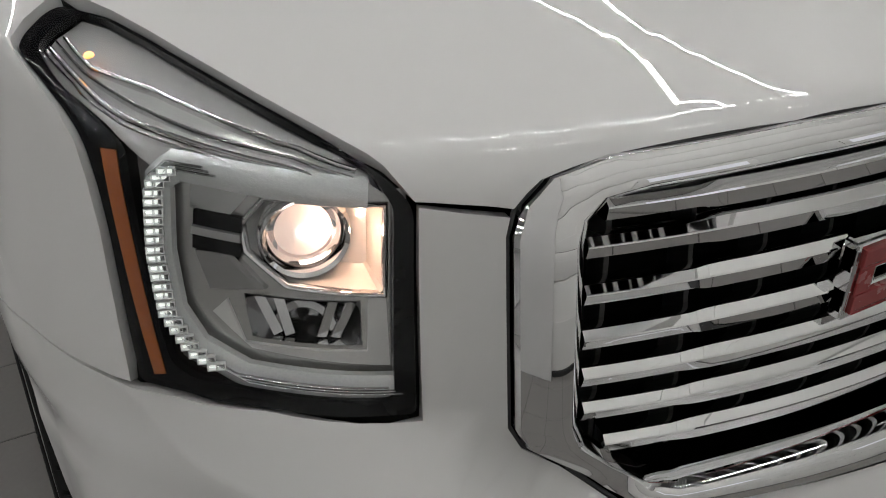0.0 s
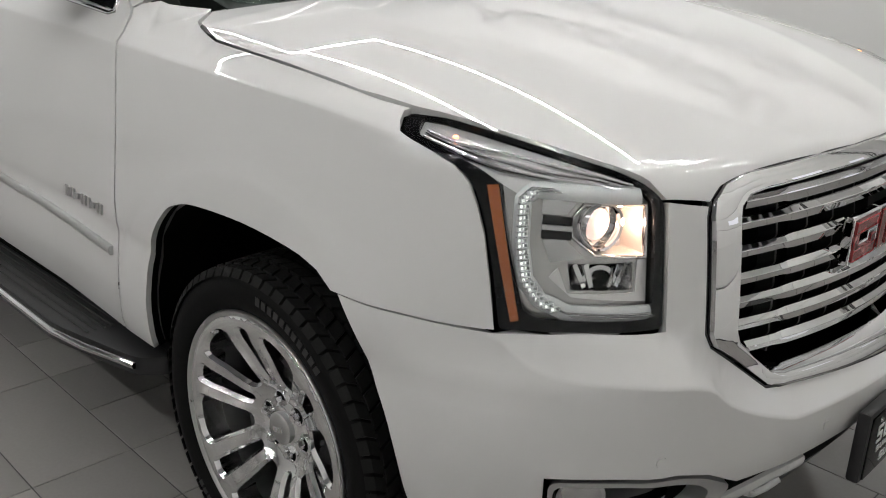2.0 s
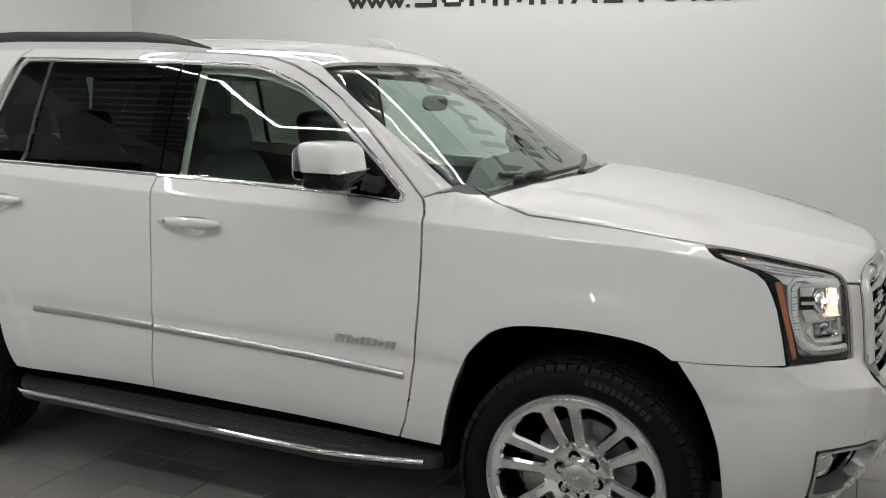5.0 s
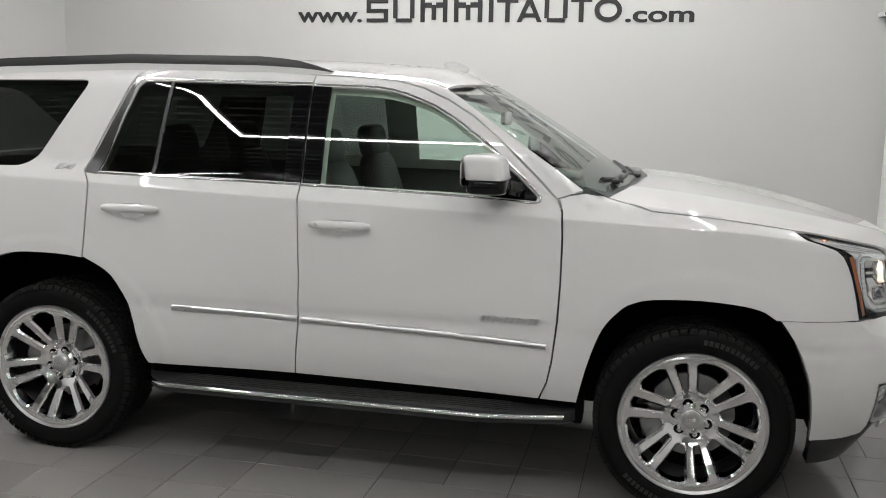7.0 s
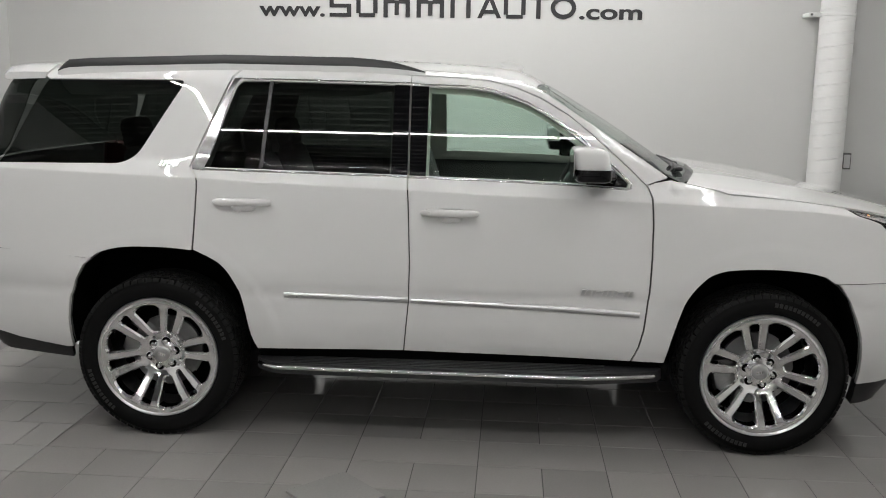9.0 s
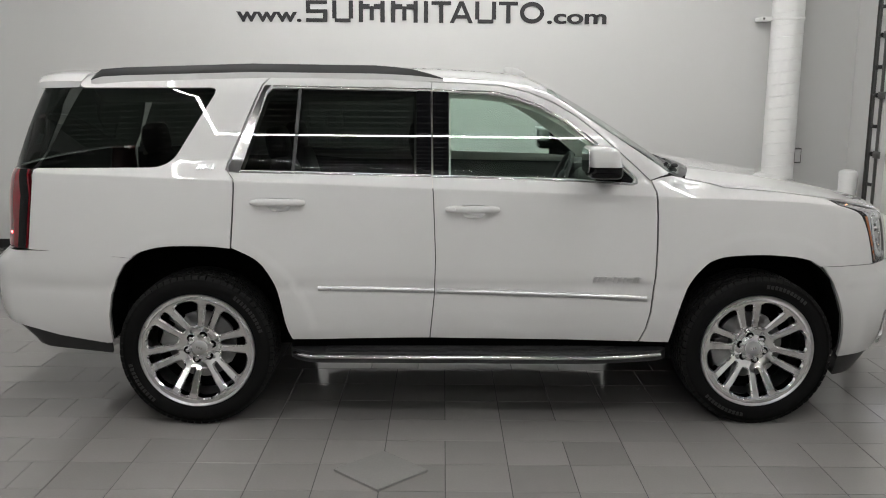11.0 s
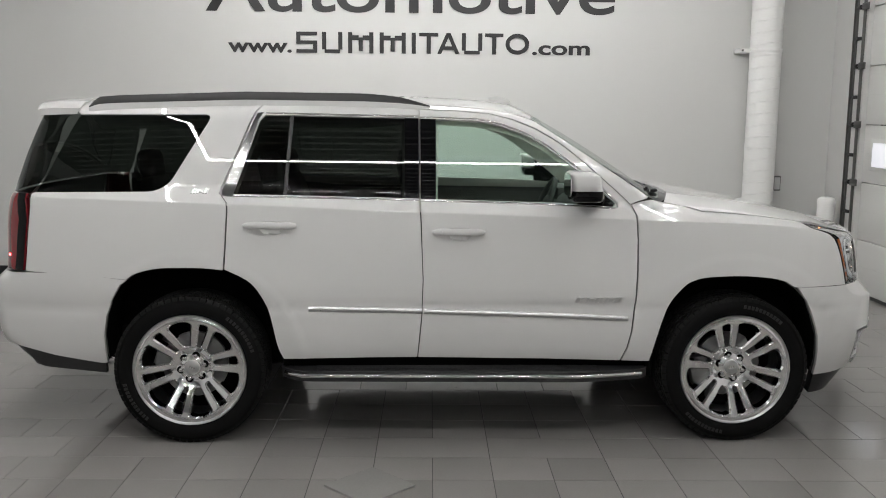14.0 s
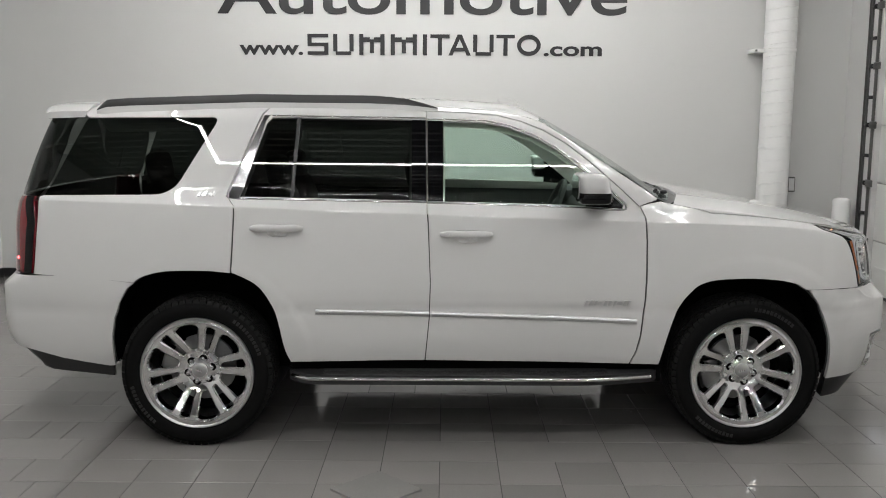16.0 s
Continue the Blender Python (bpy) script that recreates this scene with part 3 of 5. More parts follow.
box("angle_flange", (-.008, .0098, .224, .230, 0, 3.9), STEEL, track, bevel=.001)
for i in range(6):
    z = PANEL_H * (i + 1) + DOOR_FOOT
    hinge = box("roller_hinge", (-.016, -.003, -.09, .055, z - .035, z + .035), STEEL, track, bevel=.006)
    part("roller", lathe([(0, -.02), (.022, -.02), (.024, 0), (.022, .02), (0, .02)], 16, "y"), BLACK, hinge).matrix_local = pose(-.010, .085, z)
    part("roller_axle", tube([(-.012, -.02, z), (-.012, .17, z)], .007, 8), STEEL, hinge, smooth=True)
    box("bracket_plate", (-.004, .009, .059, .194, z - .32, z - .285), BLACK, track, bevel=.004)
    box("bolt", (-.010, -.0042, .12, .14, z - .312, z - .293), STEEL, track, bevel=.002)

duct = thing("round_duct", "white painted spiral duct standing in the room's corner", "duct", at=ROOM @ pose(3.295, YN - .20, 0))
prof = [(.158, -.2)]
for i in range(39):
    z = .118 * i - .2
    prof += [(.158, z + .109), (.161, z + .112), (.161, z + .115), (.158, z + .118)]
bm = lathe(prof, 48, "z")
for v in bm.verts:
    v.co.z = min(max(v.co.z + .118 * (math.atan2(v.co.x, -v.co.y) / (2 * math.pi)), 0), HIGH)
part("pipe", bm, PIPE, duct, smooth=True, angle=40)
part("seam_band", lathe([(.160, 2.425), (.167, 2.43), (.167, 2.455), (.160, 2.46)], 40, "z"), PIPE, duct, smooth=True)
part("seam_band", lathe([(.160, 1.440), (.164, 1.442), (.164, 1.452), (.160, 1.454)], 40, "z"), PIPE, duct, smooth=True)
box("wall_bracket", (-.27, -.15, -.03, .19, 2.42, 2.46), PIPE, duct, bevel=.004)
box("bracket_bolt", (-.26, -.24, -.04, -.03, 2.43, 2.45), STEEL, duct, bevel=.002)
outlet = thing("socket_box", "small grey metal socket box on the white wall", "socket", at=ROOM @ pose(3.555, YN, 1.055))
box("body", (-.04, .04, -.05, 0, -.08, .08), STEEL, outlet, bevel=.006)
box("cover", (-.03, .03, -.056, -.0502, -.065, .065), CHROME_DULL, outlet, bevel=.003)

bollard = thing("bollard", "short white steel bollard with a domed cap before the garage door", "bollard", at=ROOM @ pose(3.925, 3.62, 0) @ Matrix.Diagonal((1, 1, 1.045, 1)))
part("post", lathe([(0, 0), (.088, 0), (.088, .84), (.0881, .86)], 32, "z"), PIPE, bollard, smooth=True)
part("cap", lathe([(.091, .84), (.091, .875), (.08, .895), (.05, .908), (0, .912)], 32, "z"), PIPE, bollard, smooth=True)

# diamond-set loose tile lying on the floor
bm = bmesh.new()
add_box(bm, -.155, .155, -.155, .155, .0005, .013, bevel=.002)
ob = part("loose_tile", bm, PLATE)
ob.matrix_world = ROOM @ pose(-.455, -1.622, 0, 0, 0, 45)
tagged(ob, "grey square floor plate laid diamond-wise on the tiles", "tile")


# ---- the car ----
CAR = thing("car", "white large four-door sport utility car with chrome grille and wheels", "car")
SIDES = (("side", 1), ("left", -1))


def arch(xa, extra=0.0):
    """The edge of a wheel opening, from its rear foot over the top to its front foot."""
    if xa > 0:
        p = [(.998, .452), (1.037, .624), (1.091, .778), (1.163, .868), (1.215, .900), (1.296, .919), (1.477, .926), (1.640, .914), (1.72, .895), (1.785, .850), (1.84, .785), (1.880, .705), (1.917, .594), (1.936, .44), (1.938, .355)]
    else:
        p = [(-1.918, .435), (-1.920, .589), (-1.902, .70), (-1.872, .78), (-1.825, .864), (-1.748, .924), (-1.66, .950), (-1.56, .96), (-1.392, .960), (-1.28, .95), (-1.20, .922), (-1.145, .89), (-1.099, .84), (-1.055, .76), (-1.03, .68), (-1.001, .54), (-.972, .467)]
    return p


FA, RA = arch(1), arch(-1)


def eased(pts, n=4):
    """A smooth line through points."""
    p = [np.array(q, float) for q in pts]
    out = []
    for i in range(len(p) - 1):
        a, b, c, d = p[max(i - 1, 0)], p[i], p[i + 1], p[min(i + 2, len(p) - 1)]
        for k in range(n):
            t = k / n
            out.append(tuple(.5 * (2 * b + (c - a) * t + (2 * a - 5 * b + 4 * c - d) * t * t + (3 * b - a - 3 * c + d) * t ** 3)))
    return out + [tuple(p[-1])]
DOOR_TOP_F = [(.88, 1.292), (.80, 1.368), (.612, 1.534), (.50, 1.620), (.38, 1.690), (.26, 1.738), (.132, 1.769), (-.05, 1.783), (-.252, 1.790)]
GLASS_F = [(-.16, 1.742), (.039, 1.736), (.12, 1.726), (.193, 1.708), (.316, 1.664), (.441, 1.594), (.521, 1.535), (.614, 1.464), (.723, 1.375), (.800, 1.305), (.795, 1.284), (.486, 1.301), (-.16, 1.319)]
GLASS_R = [(-1.235, 1.342), (-1.112, 1.73), (-1.085, 1.757), (-.938, 1.757), (-.335, 1.748), (-.335, 1.324)]
QUARTER_GLASS = rounded([(-2.09, 1.752), (-1.365, 1.757), (-1.60, 1.352), (-2.283, 1.341)], [.01, .05, .09, .01], 8)
LAMP_OUT = [(1.215, 1.2016), (1.197, 1.1775), (1.131, 1.1558), (1.088, 1.1382), (1.060, 1.1131), (1.043, 1.0782), (1.028, 1.0295), (1.013, 0.9524), (0.999, 0.8662)]
LAMP_UP = [(0.734, 1.0814), (0.766, 1.1121), (0.815, 1.1341), (0.864, 1.1449), (0.915, 1.1554), (0.967, 1.1657), (1.022, 1.1758), (1.079, 1.1858), (1.148, 1.1964)]
LAMP = rounded(LAMP_OUT + [(.864, .868), (.724, .855)] + LAMP_UP, [.008, .010, .02, .02, .02, .02, .03, .03, .008, .05, .01, .015] + [.02] * 8, 3)
LAMP_XZ = [(1.831, 1.2016), (1.870, 1.1775), (1.941, 1.1558), (1.987, 1.1382), (2.016, 1.1131), (2.035, 1.0782), (2.054, 1.0295), (2.074, 0.9524), (2.092, 0.8662)]


def grow(pts, d):
    """Moves a polygon's edges out by d."""
    p = np.array(pts, float)
    area = np.sum(p[:, 0] * np.roll(p[:, 1], -1) - np.roll(p[:, 0], -1) * p[:, 1])
    e = np.roll(p, -1, 0) - p
    n = np.stack([e[:, 1], -e[:, 0]], -1) / np.maximum(np.linalg.norm(e, axis=1), 1e-9)[:, None] * (1 if area > 0 else -1)
    m = n + np.roll(n, 1, 0)
    m /= np.maximum(np.linalg.norm(m, axis=1), .5)[:, None]
    return [tuple(q) for q in p + m * d]


G = .002
HANDLES = {"front_door": (-.173, .089, 1.152), "rear_door": (-1.166, -.905, 1.182)}


def bowl(door):
    """The outline of the recess behind a door's pull handle."""
    x0, x1, z0 = HANDLES[door]
    c = (x0 + x1) / 2
    return rounded([(c - .068, z0 + .022), (c + .078, z0 + .022), (c + .060, z0 - .040), (c + .02, z0 - .047), (c - .048, z0 - .042)], .03, 4)


HOOD_EDGE = [(1.09, 1.300), (1.17, 1.287), (1.268, 1.262), (1.409, 1.2525), (1.565, 1.239), (1.708, 1.2215), (1.826, 1.2045)]
for way, s in SIDES:
    # front door
    outline = [(-.256 + G, .471), (.838, .456), (.868, .53), (.887, .621), (.905, .80), (.911, .959), (.911, 1.12), (.904, 1.246), *DOOR_TOP_F[:-1], (-.252 + G, 1.790),
               (-.252 + G, 1.744), *GLASS_F[:-1], (-.16, 1.319), (-.248 + G, 1.320), (-.241 + G, 1.2), (-.229 + G, .896), (-.235 + G, .7)]
    fd = panel("front_door", outline, way, PAINT, CAR, holes=[bowl("front_door")])
    panel("pillar_cover", [(-.247, 1.744), (-.163, 1.744), (-.163, 1.319), (-.243, 1.320)], way, GLOSSBLACK, fd, "gloss black pillar cover", offset=-.002)
    panel("window", grow(GLASS_F, .006), way, GLASS, fd, "lightly tinted side window", offset=-.010, thick=.004)
    strip("belt_trim", [(-.246, 1.312), (.1, 1.305), (.486, 1.293), (.79, 1.276), (.812, 1.282), (.812, 1.305), (.735, 1.378), (.625, 1.470), (.53, 1.545)], way, .011, .006, CHROME, fd, "chrome window trim")
    strip("upper_trim", [(-.246, 1.750), (.039, 1.744), (.12, 1.734), (.195, 1.716), (.319, 1.672), (.445, 1.602), (.526, 1.543)], way, .009, .004, CHROME, fd, "chrome window trim")
    panel("mirror_patch", [(.79, 1.288), (.797, 1.303), (.70, 1.388), (.62, 1.455), (.595, 1.47), (.60, 1.297)], way, GLOSSBLACK, fd, "gloss black corner patch", offset=-.004)
    strip("body_moulding", [(-.222, .727), (.3, .712), (.868, .692)], way, .030, .012, CHROME_DULL, fd, "satin silver side moulding", profile=[(-.013, -.004), (-.013, .005), (-.009, .010), (.007, .012), (.013, .007), (.013, -.004)])
    # rear door
    outline = [(-.260, .471), *eased(RA[:-8:-1]), (-1.271, .954), (-1.262, 1.12), (-1.256, 1.253), (-1.258, 1.295), (-1.300, 1.343), (-1.294, 1.375), (-1.135, 1.77), (-1.10, 1.81), (-1.068, 1.831), (-.70, 1.815), (-.2555, 1.790), (-.2555, 1.748),
               (-.335, 1.748), *GLASS_R[-3::-1], (-.335, 1.324), (-.2525, 1.322), (-.2445, 1.2), (-.2325, .896), (-.2385, .7)]
    rd = panel("rear_door", outline, way, PAINT, CAR, holes=[bowl("rear_door")])
    panel("pillar_cover", [(-.331, 1.746), (-.257, 1.745), (-.253, 1.323), (-.331, 1.325)], way, GLOSSBLACK, rd, "gloss black pillar cover", offset=-.002)
    panel("window", grow(GLASS_R, .006), way, TINTED, rd, "dark privacy window", offset=-.010, thick=.004)
    panel("window_divider", [(-.949, 1.755), (-.932, 1.755), (-.957, 1.33), (-.974, 1.33)], way, BLACK, rd, "black divider bar", offset=-.002)
    strip("belt_trim", [(-.255, 1.314), (-.8, 1.324), (-1.235, 1.332)], way, .011, .006, CHROME, rd, "chrome window trim")
    strip("upper_trim", [(-.257, 1.755), (-.938, 1.764), (-1.085, 1.765)], way, .009, .004, CHROME, rd, "chrome window trim")
    panel("corner_trim", [(-1.236, 1.326), (-1.290, 1.333), (-1.295, 1.358), (-1.128, 1.765), (-1.095, 1.768), (-1.118, 1.735)], way, CHROME_SOFT, rd, "broad chrome window trim", offset=.004, thick=.008)
    strip("body_moulding", [(-.236, .727), (-.5, .733), (-.836, .741)], way, .030, .012, CHROME_DULL, rd, "satin silver side moulding", profile=[(-.013, -.004), (-.013, .005), (-.009, .010), (.007, .012), (.013, .007), (.013, -.004)])
    # fender, side frame, quarter panel
    outline = [(.846, .456), (.876, .53), (.895, .621), (.913, .80), (.919, .959), (.919, 1.12), (.912, 1.246), (.892, 1.296), (.93, 1.310), (1.00, 1.322), *[(x, z - .0008) for x, z in HOOD_EDGE],
               *[(x - .006, z) for x, z in LAMP_XZ], (2.03, .866), (1.90, .867), (1.765, .866), *eased(FA[8::-1])]
    panel("front_fender", outline, way, PAINT, CAR)
    upper = [(-1.07, 1.846), (-.7, 1.838), (-.25, 1.822), (.135, 1.796), (.27, 1.770), (.36, 1.742), (.42, 1.708), (.66, 1.551), (.85, 1.428), (.985, 1.336)]
    lower = [(x + .004, z + .007) for x, z in DOOR_TOP_F] + [(-.70, 1.823), (-1.066, 1.838)]
    frame_part = panel("side_frame", upper[::-1] + lower[::-1], way, PAINT, CAR)
    quarter = panel("quarter_panel", [*eased([(-1.789, .8955), *RA[5:10]]), (-1.279, .957), (-1.270, 1.12), (-1.264, 1.253), (-1.266, 1.297), (-1.308, 1.343), (-1.302, 1.377), (-1.143, 1.775), (-1.108, 1.817), (-1.076, 1.838), (-1.076, 1.845), (-1.5, 1.838), (-1.9, 1.828), (-2.09, 1.817), (-2.128, 1.785), (-2.10, 1.757),
                    *QUARTER_GLASS[6:-6], (-2.302, 1.335), (-2.312, 1.2), (-2.332, .99), (-2.338, .926), (-2.05, .9125), (-1.90, .9035)], way, PAINT, CAR)
    panel("quarter_window", grow(QUARTER_GLASS, .004), way, TINTED, quarter, "dark privacy window", offset=-.008, thick=.004)
    # dark shell behind the gaps and trims round the windows
    low = [(-2.30, .56), (-2.30, 1.30), (.9, 1.26), (1.2, 1.2), (1.75, 1.15), (1.98, 1.0), (2.02, .50), *FA[::-1], *RA[::-1], (-1.93, .50)]
    panel("inner_shell", low, way, TRIM_DARK, CAR, offset=-.035, thick=0, cell=.09)
    panel("pillar_trim", [(.93, 1.28), (.64, 1.535), (.40, 1.70), (.13, 1.785), (-.25, 1.81), (-1.1, 1.835), (-2.0, 1.81), (-2.26, 1.36), (-2.27, 1.28)], way, HEADLINER, CAR, "light cloth window surround inside",
          holes=[grow(GLASS_F, -.012), grow(GLASS_R, -.012), grow(QUARTER_GLASS, -.012)], offset=-.045, thick=0, cell=.08)
    # wheel wells
    for arc, x0 in ((eased(FA, 3), AXLE), (eased(RA, 3), -AXLE)):
        bm = bmesh.new()
        pts = lift([q[0] for q in arc], [q[1] for q in arc], way)
        rows_ = [[bm.verts.new((p[0] + (p[0] - x0) * k * .03, p[1] + s * .018 + s * d, p[2] + (.02 if d > .05 else 0))) for p in pts] for k, d in ((0, -.004), (1, .03), (1, .36))]
        for a, b in zip(rows_, rows_[1:]):
            for i in range(len(a) - 1):
                bm.faces.new((a[i], a[i + 1], b[i + 1], b[i]))
        bm.faces.new(rows_[-1])
        part("wheel_liner", bm, MATTEBLACK, CAR, smooth=True)

# roof, between the side frames
edge_x = [.36, .27, .135, -.25, -.7, -1.07, -1.5, -1.9, -2.09]
edge_z = [1.742, 1.770, 1.796, 1.822, 1.838, 1.845, 1.838, 1.828, 1.817]
e = lift(edge_x, edge_z, "side")
right = [(p[0], p[1] + .003) for p in e]
roof = panel("roof", right + [(-2.13, -.35), (-2.14, 0), (-2.13, .35)] + [(x, -y) for x, y in right[::-1]] + [(.42, .35), (.445, 0), (.42, -.35)], "top", PAINT, CAR, cell=.07)
# hood: from the fender edge to the grille
h = lift([x for x, z in HOOD_EDGE], [z + .0008 for x, z in HOOD_EDGE], "side")
hood_side = [(p[0], p[1] + .002) for p in h]
lampedge = lift([q[0] for q in LAMP_UP[::-1]] + [.69, .642], [q[1] + .0012 + .003 * (q[0] < .80) for q in LAMP_UP[::-1]] + [1.080, 1.072], "front")
nose = lift([.617, .55, .311, .15, 0], [1.096, 1.110, 1.118, 1.118, 1.118], "front")
half = hood_side + [(p[0], p[1]) for p in lampedge] + [(p[0], p[1]) for p in nose]
hood = panel("hood", half + [(x, -y) for x, y in half[-2::-1]] + [(1.16, .62), (1.20, .45), (1.245, 0), (1.20, -.45), (1.16, -.62)], "top", PAINT, CAR, cell=.022, thick=.02)
# windshield and cowl
e = lift([.975, .85, .66, .43], [1.345, 1.434, 1.557, 1.705], "side")
right = [(p[0], p[1] + .012) for p in e]
shield = panel("windshield", right + [(.44, -.35), (.46, 0), (.44, .35)] + [(x, -y) for x, y in right[::-1]] + [(1.09, .70), (1.16, .45), (1.19, 0), (1.16, -.45), (1.09, -.70)], "top", SHIELD, CAR, "green-tinted windshield", offset=-.003, thick=.004, cell=.06)


def mirror_y(pts, s):
    return [(a * s, b) for a, b in pts]


def blob(cx, cy, cz, rx, ry, rz, p=.5, n=20):
    """A rounded box: a ball pushed towards a box."""
    bm = bmesh.new()
    bmesh.ops.create_uvsphere(bm, u_segments=n * 2, v_segments=n, radius=1)
    for v in bm.verts:
        c = [math.copysign(abs(k) ** p, k) for k in v.co]
        v.co = Vector((cx + c[0] * rx, cy + c[1] * ry, cz + c[2] * rz))
    return bm


# ---- front bumper, lamps, grille ----
GRILLE_OUT = [(0, .668), (.228, .682), (.440, .696), (.480, .706), (.548, .755), (.614, .803), (.628, .830), (.642, 1.045), (.636, 1.072), (.612, 1.095), (.55, 1.109), (.311, 1.116), (0, 1.116)]


def both(h):
    return h + [(-a, b) for a, b in h[-2:0:-1]]


FOG = [(.905, .592), (.80, .592), (.69, .586), (.63, .568), (.556, .522), (.575, .455), (.61, .418), (.66, .405), (.90, .425)]
half_up = [(0, .662), (.228, .676), (.440, .690), (.485, .700), (.552, .750), (.618, .798), (.634, .828), (.648, 1.045), (.645, 1.064), (.69, 1.072), (.730, 1.080), (.719, .850), (.864, .865), (1.006, .860), (1.12, .8635), (1.30, .8640)]
arch_b = [(math.atan2(-q[1], q[0] - 1.5), q[2]) for q in lift([x for x, z in eased(FA[10:])], [z for x, z in eased(FA[10:])], 'side')]
half_low = [(.93, .385), (.912, .415), (.912, .600), (.80, .600), (.69, .594), (.625, .575), (.545, .527), (.41, .524), (.245, .535), (0, .545)]
right_b = half_up + arch_b + half_low
bumper = panel("front_bumper", right_b + [(-a, b) for a, b in right_b[-2:0:-1]], "front", PAINT, CAR, cell=.035, thick=.02)
panel("lower_intake", both([(0, .36), (.5, .36), (.66, .37), (.66, .60), (0, .60)]), "front", MATTEBLACK, bumper, "black lower air intake", offset=-.045, thick=0, cell=.08)
panel("air_dam", both([(0, .24), (.7, .235), (1.10, .225), (1.12, .36), (.9, .392), (.6, .42), (0, .42)]), "front", BLACK, bumper, "black plastic air dam", offset=-.02, thick=.05, cell=.07)
for s in (1, -1):
    m = lambda pts: mirror_y(pts, s)
    panel("fog_bezel", m(rounded(FOG, .02, 3)), "front", CHROME_DULL, bumper, "satin silver fog lamp surround", holes=[m(rounded([(.897, .583), (.79, .582), (.70, .575), (.645, .558), (.606, .525), (.622, .462), (.662, .425), (.89, .440)], .02, 3))], offset=0.0, thick=.06, cell=.025, dome=.008, dome_width=.02)
    panel("fog_recess", m([(.905, .592), (.60, .57), (.60, .41), (.90, .42)]), "front", GLOSSBLACK, bumper, offset=-.07, thick=0, cell=.05)
    c = lift([.84 * s], [.515], "front")[0]
    n = skin_normals(np.array([c]))[0]
    q = Vector(n).to_track_quat("Z", "Y").to_matrix().to_4x4()
    fog = part("fog_lamp", lathe([(0, -.03), (.045, -.03), (.047, 0), (.040, .004), (0, .012)], 28, "z"), CHROME, bumper, "round fog lamp", smooth=True)
    fog.matrix_local = Matrix.Translation(Vector(c) - Vector(n) * .045) @ q
    ln = part("fog_lens", lathe([(.041, .006), (.03, .016), (0, .020)], 28, "z"), CLEAR, fog, smooth=True)
    for name, a, z in (("parking_sensor", .724, .629), ("parking_sensor", .316, .589)):
        c = lift([a * s], [z], "front")[0]
        n = skin_normals(np.array([c]))[0]
        ob = part(name, lathe([(0, .0015), (.0105, .0012), (.0112, -.002)], 24, "z"), PAINT, bumper, smooth=True)
        ob.matrix_local = Matrix.Translation(Vector(c)) @ Vector(n).to_track_quat("Z", "Y").to_matrix().to_4x4()
        rg = part("sensor_ring", lathe([(.0112, .0008), (.0128, .0008), (.0128, -.002)], 24, "z"), BLACK, bumper, smooth=True)
        rg.matrix_local = ob.matrix_local
    strip("skid_bar", m([(.345, .500), (.45, .492), (.54, .474), (.64, .440), (.74, .412), (.82, .398)]), "front", .034, .010, mat("silver_paint" + ("" if s > 0 else "_l"), (.62, .62, .61), .3, .3, coat=.5, vary=.02) if s > 0 else bpy.data.materials["silver_paint"], bumper, "silver painted lower bar", offset=-.004)
    tow = on_skin(m([(.40, .470), (.43, .455), (.47, .455), (.50, .475)]), "front", .015, offset=.0)
    part("tow_hook", tube(tow[0], .009), CHROME_DULL, bumper, "steel tow hook", smooth=True)

# grille
def face_lift(a, z):
    """Points and normals of the upright grille face, which stands a little proud of the nose."""
    a, z = np.asarray(a, float), np.asarray(z, float)
    r = np.full(len(a), .9)
    zz = np.clip(z, .74, 1.03)
    for _ in range(30):
        y = r * np.sin(a)
        r = .5 * r + .5 * (front_x(np.abs(y), zz) - .45 * np.maximum(z - 1.03, 0) + .5 * np.maximum(.74 - z, 0) - 1.5) / np.cos(a)
    p = np.stack([1.5 + r * np.cos(a), -r * np.sin(a), z], -1)
    n = np.stack([np.ones(len(a)), .56 * p[:, 1], .06 + .3 * np.clip((z - 1.0) / .1, 0, 1) - .3 * np.clip((.76 - z) / .06, 0, 1)], -1)
    return p, n / np.linalg.norm(n, axis=1)[:, None]


def on_face(path, d=.03, offset=0.0):
    uv = resample([np.array(q) * np.array([REACH, 1.0]) for q in path], d, False)
    p, n = face_lift(uv[:, 0] / REACH, uv[:, 1])
    return p + n * offset, n


def framed(name, outer, inner, section, material, parent, label):
    """A closed frame between two loops: section gives (share of the way in, height) from the outer edge to the inner."""
    k = np.array([REACH, 1.0])
    a, b = [np.array(q) * k for q in outer], [np.array(q) * k for q in inner]
    pa, pb = [], []
    for i in range(len(a)):
        j = (i + 1) % len(a)
        m = max(1, int(np.linalg.norm(a[j] - a[i]) / .012))
        for t in range(m):
            pa.append(a[i] + (a[j] - a[i]) * t / m)
            pb.append(b[i] + (b[j] - b[i]) * t / m)
    pa, pb = np.array(pa), np.array(pb)
    bm = bmesh.new()
    rings = []
    for share, high in section:
        q = pa + (pb - pa) * share
        p, n = face_lift(q[:, 0] / REACH, q[:, 1])
        p = p + n * high
        rings.append([bm.verts.new(v) for v in p])
    for u, v in zip(rings, rings[1:]):
        for i in range(len(u)):
            bm.faces.new((u[i], u[(i + 1) % len(u)], v[(i + 1) % len(u)], v[i]))
    bmesh.ops.recalc_face_normals(bm, faces=bm.faces)
    return part(name, bm, material, parent, label, smooth=True, angle=32)


